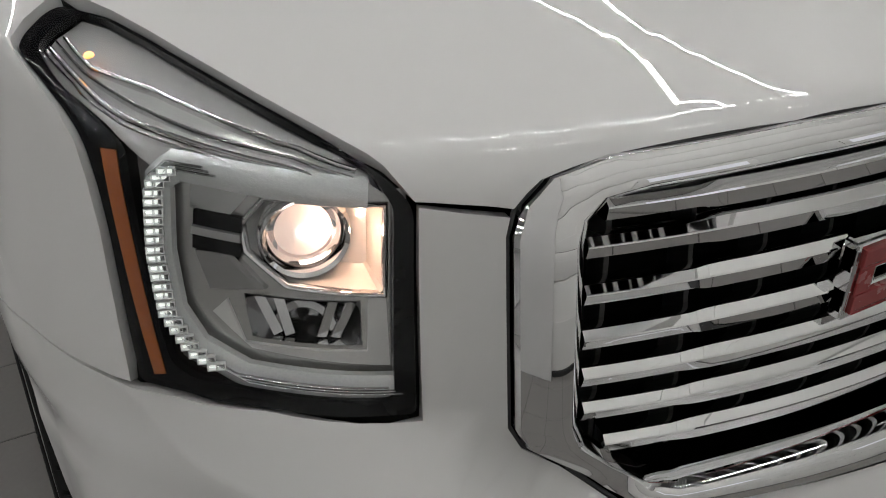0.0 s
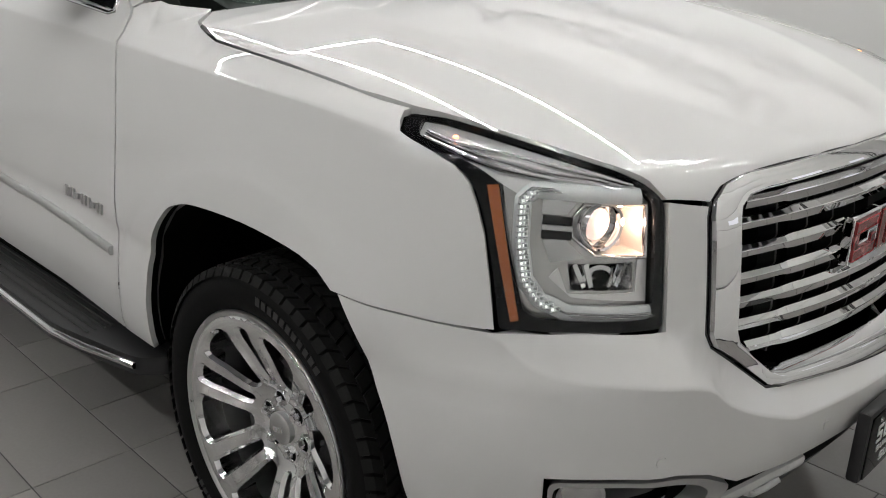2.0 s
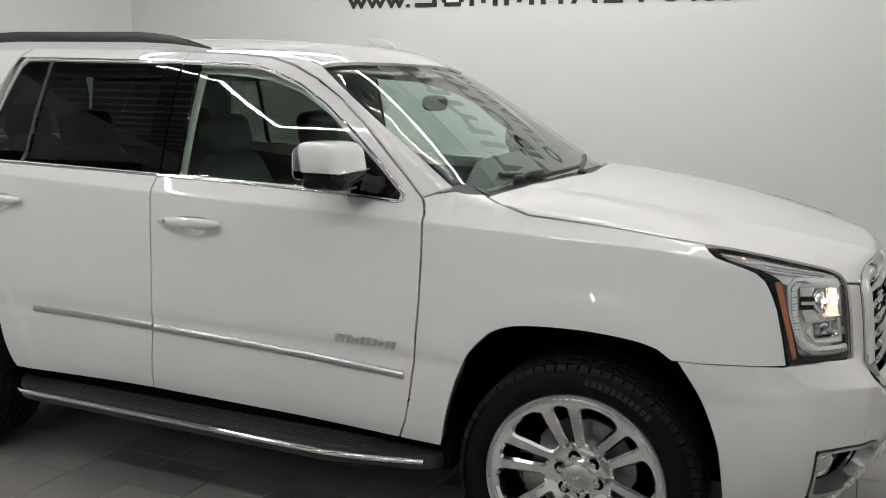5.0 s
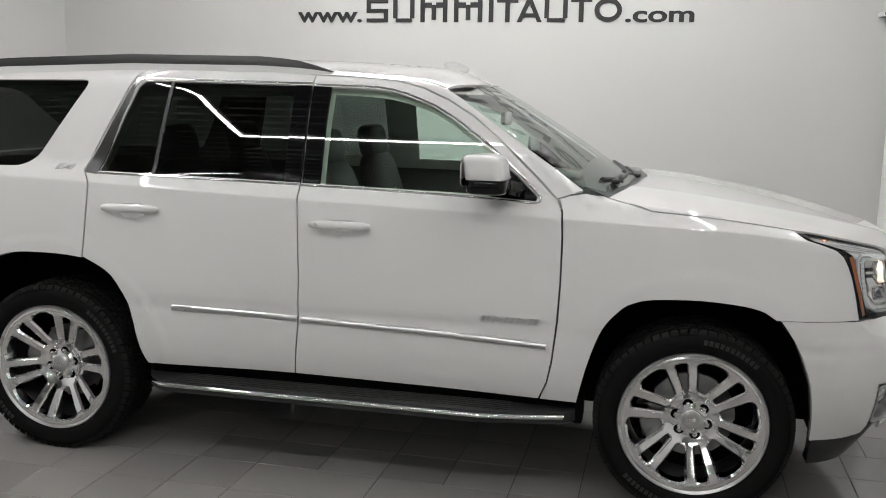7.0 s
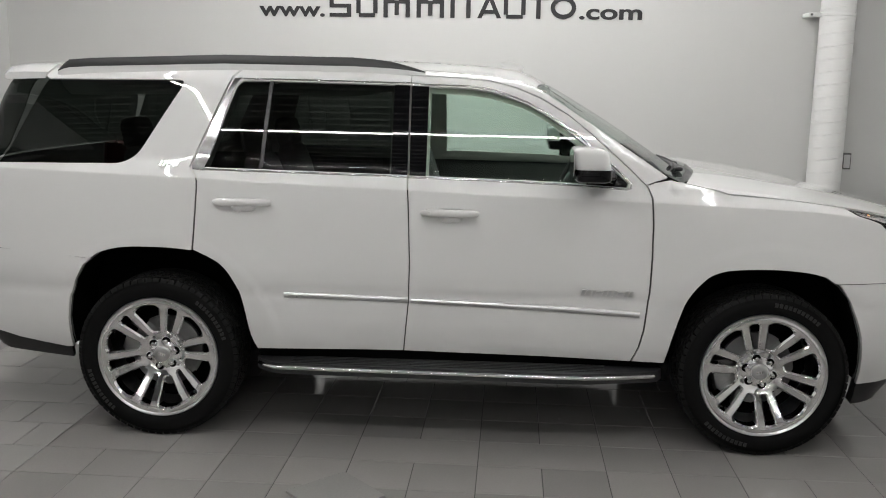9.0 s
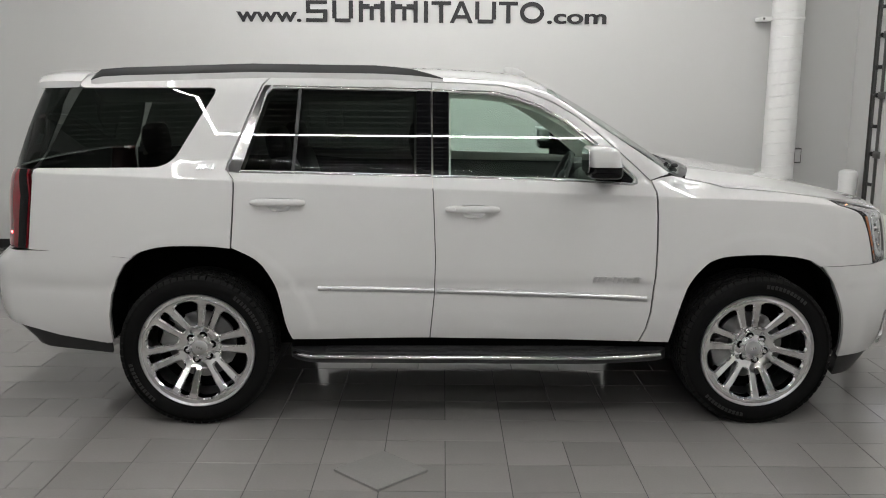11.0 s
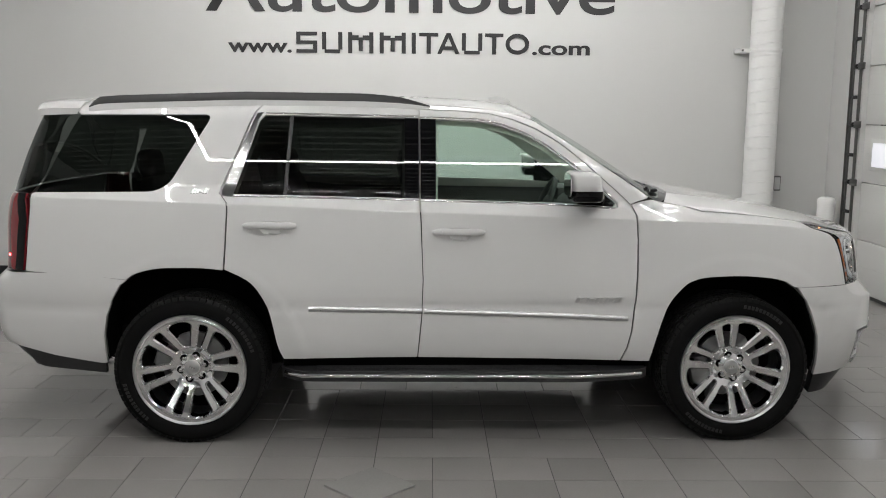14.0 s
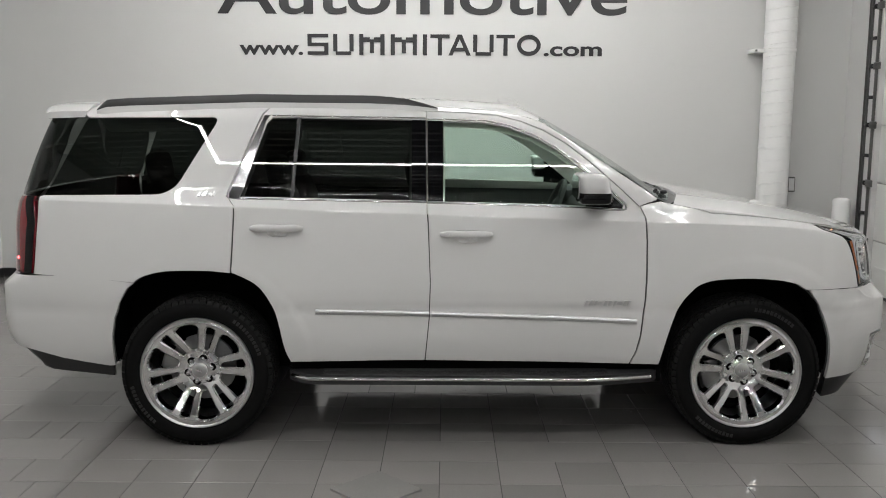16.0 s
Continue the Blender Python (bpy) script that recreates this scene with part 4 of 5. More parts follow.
GRILLE_IN = [(0, .712), (.223, .716), (.430, .722), (.468, .732), (.515, .768), (.548, .800), (.557, .828), (.566, 1.030), (.561, 1.052), (.540, 1.068), (.49, 1.073), (.300, 1.078), (0, 1.079)]
grille = framed("grille", both(GRILLE_OUT), both(GRILLE_IN), [(0, -.02), (0, .006), (.06, .012), (.30, .015), (.62, .017), (.80, .016), (.90, .010), (1.0, -.004), (1.01, -.016)], CHROME, CAR, "chrome grille surround")
strip("grille_seam", both([(0, .665), (.228, .679), (.442, .693), (.483, .703), (.550, .752), (.617, .800), (.632, .828), (.646, 1.045), (.640, 1.074), (.615, 1.098), (.55, 1.112), (.311, 1.119), (0, 1.119)]), "front", .004, .0006, BLACK, grille, d=.02, closed=True, offset=-.002)
panel("inner_frame", both([(0, .722), (.223, .726), (.440, .732), (.468, .740), (.525, .796), (.541, .82), (.553, 1.03), (.547, 1.046), (.527, 1.060), (.47, 1.064), (.223, 1.068), (0, 1.068)]), "front", MATTEBLACK, grille, "dark grille backing", offset=-.075, thick=0, cell=.06)
for k in range(-5, 6):
    if k:
        a = k * .105
        p, n = on_skin([(a, .735), (a, 1.06)], "front", .05, offset=-.055)
        part("grille_rib", sweep(p, n, [(-.003, -.02), (-.003, .02), (.003, .02), (.003, -.02)]), BLACK, grille)
BAR = [(-.013, -.022), (-.0150, -.004), (-.0130, .001), (.0015, .0065), (.0035, .0062), (.0115, -.002), (.0125, -.006), (.0115, -.022)]


def level(k, a):
    """The height of the k-th bar at an angle: the bars sag a little towards the middle."""
    side = (1.056, 1.020, .968, .916, .870, .826, .778)[k]
    mid = (1.058, 1.021, .968, .916, .866, .818, .766)[k]
    u = min(abs(a) / .55, 1) ** 2
    return mid + (side - mid) * u


for k in range(7):
    end = (.540, .560, .558, .556, .553, .549, .520)[k]
    spans = [(-end, -.208), (.208, end)] if k in (2, 3) else [(-end, end)]
    for a0, a1 in spans:
        path = [(a0 + (a1 - a0) * i / 24, level(k, a0 + (a1 - a0) * i / 24)) for i in range(25)]
        p, n = on_face(path, .03, offset=-.012)
        sc = []
        for q in p:
            a = abs(math.atan2(-q[1], q[0] - 1.5))
            g = float(step(np.array(a), .405, .435))
            sc.append((1.16 - .26 * g, 1.0))
        part("grille_bar", sweep(p, n, BAR, scales=sc), CHROME, grille, "chrome grille bar", smooth=True, angle=24)

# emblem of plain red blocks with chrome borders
TURN90 = pose(2.374, 0, 0, 0, 0, 90)


def outlined(x0, x1, kind, z0=.892, z1=.978, lean=.0):
    def shape(d, y, deep, material, name):
        bm = bmesh.new()
        if kind == "posts":
            for u0, u1 in ((0, .24), (.38, .62), (.76, 1)):
                add_box(bm, x0 + (x1 - x0) * u0 - d, x0 + (x1 - x0) * u1 + d, y - deep, y, z0 - d, z1 + d, bevel=.002)
            add_box(bm, x0, x1, y - deep + .0005, y, z1 - .030 - d, z1 + d, bevel=.002)
        else:
            t = .026
            add_box(bm, x0 - d, x1 + d, y - deep, y, z1 - t - d, z1 + d, bevel=.004)
            add_box(bm, x0 - d, x1 + d, y - deep, y, z0 - d, z0 + t + d, bevel=.004)
            add_box(bm, x0 - d, x0 + t + d, y - deep + .0004, y, z0, z1, bevel=.002)
            if kind == "hook":
                add_box(bm, x1 - t - d, x1 + d, y - deep + .0004, y, z0, (z0 + z1) / 2 + d, bevel=.002)
        ob = part(name, bm, material, grille)
        ob.matrix_local = TURN90
        return ob
    shape(.0085, .0, .022, CHROME, "emblem_border")
    shape(0.0, -.0225, .003, REDBADGE, "emblem_block")


outlined(-.192, -.076, "hook")
outlined(-.058, .058, "posts")
outlined(.076, .192, "open")

# dealer plate before the bumper
plate = thing("plate_holder", "black dealer plate on a plastic holder at the bumper", "plate")
plate.parent = CAR
for key in ("label", "category"):
    del plate[key]
plate["label"] = "black dealer plate with white marks"
box("holder", (2.478, 2.508, -.215, .105, .425, .592), BLACK, plate, bevel=.008)
box("sheet", (2.508, 2.512, -.205, .095, .435, .582), GLOSSBLACK, plate, bevel=.001)
WHITE = mat("white_print", (.75, .75, .75), .5, vary=.02)
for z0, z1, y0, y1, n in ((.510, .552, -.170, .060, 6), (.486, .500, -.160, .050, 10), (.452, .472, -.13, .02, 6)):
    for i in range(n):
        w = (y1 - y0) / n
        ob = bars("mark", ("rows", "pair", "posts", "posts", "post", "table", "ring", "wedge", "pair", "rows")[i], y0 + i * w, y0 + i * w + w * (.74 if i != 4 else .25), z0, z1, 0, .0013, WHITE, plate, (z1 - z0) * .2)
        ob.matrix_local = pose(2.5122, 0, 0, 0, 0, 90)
for y in (-.16, .05):
    ob = part("screw", lathe([(0, .004), (.005, .003), (.006, 0)], 12, "x"), CHROME, plate, smooth=True)
    ob.location = (2.512, y, .566)

# headlamps
for s in (1, -1):
    m = lambda pts: mirror_y(pts, s)
    inner = rounded([(1.186, 1.1995), (1.172, 1.179), (1.10, 1.159), (1.045, 1.136), (1.015, 1.116), (.998, 1.03), (.962, .898), (.94, .886), (.745, .876), (.751, 1.080), (.774, 1.1125)] + [(q[0], q[1] - .0010) for q in LAMP_UP[2:]], .010, 3)
    upper_rim = [(.872, 1.086), (.757, 1.081), (.754, .986), (.849, .995), (.890, 1.028), (.895, 1.056)]
    lower_rim = [(.893, .981), (.778, .979), (.775, .930), (.885, .934)]
    lamp = panel("headlamp", m(LAMP), "front", LAMP_BLACK, CAR, "headlamp with black surround, switched on", holes=[m(inner)], offset=-.006, thick=.010, cell=.02)
    panel("lens", m(LAMP), "front", CLEAR, lamp, "clear lamp lens", offset=.003, thick=0, cell=.025)
    panel("back_shell", m(grow(inner, .02)), "front", SILVER, lamp, offset=-.085, thick=0, cell=.04)
    # clear light guide: a C running down and along the foot
    guide = [(.775, 1.096), (.92, 1.109), (.957, 1.110), (.976, 1.092), (.975, 1.02), (.964, .957), (.938, .919), (.888, .895), (.744, .885)]
    strip("light_guide", m(guide), "front", .030, .009, GUIDE, lamp, "clear light guide", d=.010, offset=-.018)
    for k in (-.007, .0, .007):
        strip("guide_rib", m([(q[0] + k * .9, q[1] + k * .5) for q in guide[1:]]), "front", .0022, .003, CHROME_SOFT, lamp, d=.010, offset=-.0085)
    path = resample([np.array(q) * (REACH, 1) for q in [(.962, 1.104), (.976, 1.088), (.975, 1.02), (.964, .957), (.938, .919), (.915, .906)]], .0015, False)
    for i in range(24):
        q = path[int(i / 23 * (len(path) - 1))]
        p = lift([s * q[0] / REACH], [q[1]], "front")[0]
        n = skin_normals(np.array([p]))[0]
        p = p - n * .0085
        aim = (Vector(n) * .25 + Vector((1, -.30 * s, .18))).normalized().to_track_quat("Z", "Y").to_matrix().to_4x4()
        ob = box("diode", (-.0078, .0078, -.0026, .0026, 0, .001), DRL, lamp, bevel=0)
        ob.matrix_local = Matrix.Translation(p) @ aim
        bm = bmesh.new()
        for wall in ((-.0092, -.0080, -.0040, .0040), (.0080, .0092, -.0040, .0040), (-.0006, .0006, -.0028, .0028), (-.0080, .0080, -.0040, -.0028), (-.0080, .0080, .0028, .0040)):
            add_box(bm, *wall, -.002, .007)
        part("diode_cell", bm, FROST, ob)
    # wing reflectors above
    wing = [(1.165, 1.186), (1.10, 1.172), (1.02, 1.158), (.93, 1.143), (.85, 1.130), (.79, 1.112)]
    for w, dz in ((.005, .006), (.003, -.001), (.006, -.010), (.003, -.018)):
        strip("wing_reflector", m([(q[0], q[1] + dz * (1 - .6 * (q[0] > 1.08))) for q in wing]), "front", w, .006, CHROME, lamp, "chrome wing reflector", d=.02, offset=-.017)
    panel("wing_floor", m([(1.186, 1.1995), (1.172, 1.179), (1.10, 1.159), (1.045, 1.136), (1.012, 1.114), (.985, 1.100), (.95, 1.122), (.92, 1.120), (.775, 1.107), (.778, 1.114)] + [(q[0], q[1] - .0008) for q in LAMP_UP[2:]]), "front", LAMP_GREY, lamp, "grey wing reflector", offset=-.020, thick=.02, cell=.02)
    panel("face_plate", m([(1.012, 1.112), (.998, 1.03), (.962, .896), (.94, .886), (.745, .876), (.751, 1.084), (.776, 1.108), (.92, 1.121), (.95, 1.123)]), "front", BEZEL, lamp, "silver lamp face", holes=[m(grow(upper_rim, .001)), m(grow(lower_rim, .001))], offset=-.028, thick=.01, cell=.02)
    panel("side_marker", m([(1.036, 1.112), (1.017, 1.114), (.969, .884), (.982, .880)]), "front", AMBER, lamp, "amber side marker reflector", offset=-.005, thick=.006, cell=.02, dome=.004, dome_width=.008)
    # step plates beside the bowls
    panel("upper_step", m([(.944, 1.098), (.882, 1.093), (.903, 1.066), (.944, 1.068)]), "front", CHROME_SOFT, lamp, "chrome step plate", offset=-.020, thick=.012, cell=.02)
    panel("lower_step", m([(.940, 1.024), (.902, 1.026), (.868, .992), (.925, .985)]), "front", CHROME_SOFT, lamp, "chrome step plate", offset=-.020, thick=.012, cell=.02)
    panel("foot_plate", m([(.885, .922), (.925, .958), (.91, .974), (.892, .928), (.770, .924), (.770, .984), (.753, .983), (.748, .906)]), "front", LAMP_GREY, lamp, "grey foot plate", offset=-.024, thick=.006, cell=.02)
    p = lift([s * 1.108], [1.177], "front")[0]
    n = skin_normals(np.array([p]))[0]
    ob = part("amber_diode", lathe([(0, .003), (.0045, .002), (.0055, 0)], 16, "z"), AMBERLIT, lamp, "lit amber diode", smooth=True)
    ob.matrix_local = Matrix.Translation(p - n * .006) @ Vector(n).to_track_quat("Z", "Y").to_matrix().to_4x4()

    # chrome compartments: an upper one round the projector, a lower one for the indicator
    def cup(name, rim, deep, shrink, material, label, at=-.040):
        k = np.array([REACH, 1.0])
        loop = resample([np.array(q) * k for q in rounded(rim, .012, 3)], .012)
        a = lift(s * loop[:, 0] / REACH, loop[:, 1], "front")
        n = skin_normals(a)
        mid = loop.mean(0)
        ring2 = mid + (loop - mid) * shrink
        b = lift(s * ring2[:, 0] / REACH, ring2[:, 1], "front")
        nn = skin_normals(b)
        bm = bmesh.new()
        v0 = [bm.verts.new(q) for q in a + n * at]
        v1 = [bm.verts.new(q) for q in b + nn * (at - deep)]
        for i in range(len(v0)):
            j = (i + 1) % len(v0)
            bm.faces.new((v0[i], v0[j], v1[j], v1[i]))
        bm.faces.new(v1)
        bmesh.ops.recalc_face_normals(bm, faces=bm.faces)
        return part(name, bm, material, lamp, label, smooth=True, angle=30)
    cup("projector_bowl", upper_rim, .055, .78, SILVER, "chrome projector bowl", at=-.026)
    strip("bowl_lip", m(upper_rim), "front", .006, .006, CHROME, lamp, d=.012, closed=True, offset=-.027)
    cup("indicator_bowl", lower_rim, .045, .66, CHROME_SOFT, "chrome indicator bowl", at=-.026)
    for i, (a, lean) in enumerate(((.882, .020), (.862, .012), (.806, -.012), (.786, -.018))):
        q, n2 = on_skin([(s * a, .978), (s * (a - lean), .936)], "front", .02, offset=-.050)
        part("indicator_facet", sweep(q, n2, [(-.009, 0), (-.006, .014), (.003, .018), (.009, 0)]), CHROME, lamp, smooth=True, angle=20)
    # arched reflector in the indicator bowl
    turn = np.linspace(.15, math.pi - .15, 14)
    q, n2 = on_skin([(s * (.834 + .030 * math.cos(v)), .938 + .034 * math.sin(v)) for v in turn], "front", .008, offset=-.046)
    part("indicator_arch", sweep(q, n2, [(-.006, 0), (-.004, .010), (.004, .010), (.006, 0)]), CHROME, lamp, "chrome arched reflector", smooth=True, angle=20)
    p = lift([s * .838], [1.046], "front")[0]
    n = skin_normals(np.array([p]))[0]
    aim = (Vector(n) * .35 + Vector((1, -.1 * s, -.03))).normalized()
    q = aim.to_track_quat("Z", "Y").to_matrix().to_4x4()
    at = Matrix.Translation(Vector(p) - Vector(n) * .048) @ q
    pr = part("projector", lathe([(.046, -.02), (.047, .010), (.043, .018), (.039, .015), (.037, -.015)], 36, "z"), CHROME, lamp, "chrome projector ring", smooth=True)
    pr.matrix_local = at
    le = part("projector_lens", lathe([(.037, .004), (.032, .016), (.022, .026), (.010, .031), (0, .032)], 36, "z"), CLEAR, lamp, "glass projector lens", smooth=True)
    le.matrix_local = at
    gl = part("projector_glow", lathe([(.029, -.004), (.020, .001), (0, .003)], 28, "z"), HALOGEN, lamp, "lit warm projector glass", smooth=True)
    gl.matrix_local = at
    fi = part("filament", lathe([(.0075, .004), (.005, .009), (0, .010)], 20, "z"), FILAMENT, lamp, "white-hot halogen filament", smooth=True)
    fi.matrix_local = at
    bl = part("projector_bowl_back", lathe([(.037, .002), (.028, -.012), (.018, -.018), (0, -.02)], 28, "z"), CHROME, lamp, smooth=True)
    bl.matrix_local = at
    q, n2 = on_skin([(s * .942, 1.046), (s * .892, 1.043)], "front", .02, offset=-.030)
    part("cross_arm", sweep(q, n2, [(-.020, -.02), (-.020, .010), (.020, .010), (.020, -.02)]), GLOSSBLACK, lamp)
    part("arm_chrome", sweep(q + n2 * .0105, n2, [(-.005, 0), (-.004, .003), (.004, .003), (.005, 0)]), CHROME_DULL, lamp)
    lp = bpy.data.lights.new("halogen_bulb", "POINT")
    lp.color, lp.energy, lp.shadow_soft_size = (1.0, .58, .39), .50, .006
    lo = new("halogen_bulb", lp)
    lo.parent = lamp
    q = lift([s * .790], [1.046], 'front')
    lo.location = Vector(q[0]) - Vector(skin_normals(q)[0]) * .038


# ---- wheels ----
def build_wheel():
    w = new("wheel")
    prof = [(.285, -.100), (.298, -.122), (.318, -.134), (.345, -.139), (.368, -.136), (.384, -.127), (.393, -.114), (.3955, -.100), (.3965, -.02), (.3965, .02), (.3955, .100), (.393, .114), (.384, .127), (.368, .136), (.345, .139), (.318, .134), (.298, .122), (.285, .100)]
    tyre = part("tyre", lathe(prof, 72), RUBBER, w, "black rubber tyre", smooth=True)
    verts, faces = [], []
    N = 66
    for rib, (yc, hw, r1, st) in enumerate(((-.113, .014, .4005, 0), (-.082, .017, .405, .5), (-.041, .016, .4065, .1), (0, .016, .4068, .6), (.041, .016, .4065, .3), (.082, .017, .405, .8), (.113, .014, .4005, .5))):
        for i in range(N):
            a0 = 2 * math.pi * (i + st) / N
            a1 = a0 + 2 * math.pi / N * .80
            skew = .018 * (1 if rib % 2 else -1)
            n = len(verts)
            for r, k in ((.382, 0), (r1, .0012)):
                for a, y, sk in ((a0, -hw, -skew), (a1, -hw, -skew), (a1, hw, skew), (a0, hw, skew)):
                    out = (.010 if k == 0 else -.002) * (-1 if y < 0 else 1) if abs(yc) > .1 and yc * y > 0 else 0
                    verts.append((r * math.cos(a + sk), yc + y + out, r * math.sin(a + sk)))
            faces += [(n + 4, n + 5, n + 6, n + 7), (n, n + 1, n + 5, n + 4), (n + 1, n + 2, n + 6, n + 5), (n + 2, n + 3, n + 7, n + 6), (n + 3, n, n + 4, n + 7)]
    me = bpy.data.meshes.new("tread")
    me.from_pydata(verts, [], faces)
    me.update()
    mesh_part("tread", me, RUBBER_TREAD, tyre)
    # raised plain marks on the sidewall
    for base in (1.25, 4.3):
        bm = bmesh.new()
        for i in range(11):
            a = base - i * .062
            add_box(bm, .342, .362, -.0005, .0005, -.0075, .0075, m=None)
            vs = list(bm.verts)[-8:]
            for v in vs:
                r, t = v.co.x, v.co.z
                v.co = Vector((r * math.cos(a) - t * math.sin(a), -.1392 + v.co.y * 2, r * math.sin(a) + t * math.cos(a)))
        part("sidewall_mark", bm, RUBBER_MARK, tyre)["kind"] = "stuff"
    # rim face: a dished disc with six wide openings and six slots
    def ring_pts(r, n, a0=0, a1=2 * math.pi):
        return [(r * math.cos(a0 + (a1 - a0) * i / n), r * math.sin(a0 + (a1 - a0) * i / n)) for i in range(n)]
    loops = [np.array(ring_pts(.296, 110))]
    for k in range(6):
        a = math.pi / 3 * k

        def wedge(r, t):
            return (r * math.cos(a + t), r * math.sin(a + t))
        big = [wedge(.120, -.13), wedge(.120, .13), wedge(.15, .175), wedge(.20, .215), wedge(.250, .250), wedge(.261, .15), wedge(.263, 0), wedge(.261, -.15), wedge(.250, -.250), wedge(.20, -.215), wedge(.15, -.175)]
        loops.append(resample(rounded(big, .009, 2), .012))
        b = a + math.pi / 6
        c, d = math.cos(b), math.sin(b)

        def slot(r, t):
            return (r * c - t * d, r * d + t * c)
        sl = [slot(.116, -.009), slot(.116, .009), slot(.19, .016), slot(.252, .0225), slot(.257, 0), slot(.252, -.0225), slot(.19, -.016)]
        loops.append(resample(rounded(sl, .005, 2), .010))
    ridge = [np.array(grow([tuple(q) for q in l], -.008 if i == 0 else .008)) for i, l in enumerate(loops)]
    uv, tri = triangles(loops, .0105, ridge)
    r = np.hypot(uv[:, 0], uv[:, 1])
    d = edge_distance(uv, loops)
    face = curve(r, (0, .045, .075, .092, .125, .19, .25, .28, .296), (-.064, -.062, -.050, -.056, -.078, -.105, -.127, -.131, -.124))
    bevel = .010 * (1 - np.clip(d / .008, 0, 1))
    top = np.stack([uv[:, 0], face + bevel, uv[:, 1]], -1)
    verts, faces = top.tolist(), [t[::-1] for t in tri.tolist()]
    es = {}
    for t in tri:
        for a, b in ((t[0], t[1]), (t[1], t[2]), (t[2], t[0])):
            es[(a, b)] = 1
    rim_e = [(a, b) for a, b in es if (b, a) not in es]
    low = {}
    for a, b in rim_e:
        for c in (a, b):
            if c not in low:
                low[c] = len(verts)
                q = top[c]
                verts.append([q[0], q[1] + .055, q[2]])
        faces.append([a, b, low[b], low[a]])
    me = bpy.data.meshes.new("rim")
    me.from_pydata(verts, [], faces)
    me.update()
    bm = bmesh.new()
    bm.from_mesh(me)
    bmesh.ops.recalc_face_normals(bm, faces=bm.faces)
    rim = part("rim", bm, RIM_CHROME, w, "chrome six-spoke alloy rim", smooth=True, angle=33)
    part("rim_barrel", lathe([(.300, -.116), (.3035, -.127), (.300, -.133), (.292, -.131), (.284, -.118), (.277, -.09), (.270, -.02), (.262, .10)], 90), CHROME_DULL, rim, smooth=True, angle=60)
    part("hub_cap", lathe([(.040, -.060), (.040, -.072), (.034, -.076), (.014, -.077), (0, -.0772)], 36), CHROME_DULL, rim, "round centre cap", smooth=True)
    bm = bmesh.new()
    for x in (-.013, -.001, .011):
        add_box(bm, x - .004, x + .004, -.0782, -.077, -.006, .006)
    part("cap_mark", bm, CHROME, rim)
    for k in range(6):
        a = math.pi / 3 * k + math.pi / 6 + .03
        x, z = .066 * math.cos(a), .066 * math.sin(a)
        rec = part("lug_seat", lathe([(.0245, -.0935), (.0240, -.0985), (.0215, -.1000), (.0195, -.0965), (.0185, -.0945)], 22), CHROME, rim, smooth=True)
        rec.location = (x, .043, z)
        # flat black disc: the lug pocket's shade put in as colour
        hole = part("lug_hole", lathe([(0, -.0955), (.0195, -.0955)], 18), MATTEBLACK, rim)
        hole.location = (x, .0425, z)
        nut = part("lug_nut", lathe([(.0120, -.090), (.0120, -.106), (.0100, -.112), (.004, -.1135), (0, -.1135)], 6), CHROME, rim, smooth=True, angle=25)
        nut.location = (x, .040, z)
    part("brake_disc", lathe([(.06, .005), (.18, .005), (.18, .03), (.06, .03)], 48), IRON, w, "bare iron brake disc", smooth=True)
    part("brake_hub", lathe([(0, -.015), (.075, -.015), (.085, .005)], 32), IRON, w, smooth=True)
    bm = bmesh.new()
    add_box(bm, -.215, -.11, -.027, .05, -.085, .085, bevel=.015)
    part("brake_caliper", bm, IRON, w, "cast brake caliper", smooth=True)
    # black disc added as the dark background behind the wheel's openings
    part("backing_plate", lathe([(0, .06), (.24, .06), (.262, .08)], 40), MATTEBLACK, w)
    return w


first = build_wheel()
first.parent = CAR
first["label"] = "chrome wheel with black tyre"


def place_wheel(m, turn):
    w = copy_thing(first, m @ pose(0, 0, 0, 0, turn, 0))
    w.parent = CAR
    return w


first.matrix_local = pose(AXLE, -.878, TYRE - .002) @ pose(0, 0, 0, 0, -(43 - 30), 0)
place_wheel(pose(-AXLE, -.878, TYRE - .002), -(12 - 30))
place_wheel(pose(AXLE, .878, TYRE - .002, 0, 0, 180), 9)
place_wheel(pose(-AXLE, .878, TYRE - .002, 0, 0, 180), 31)

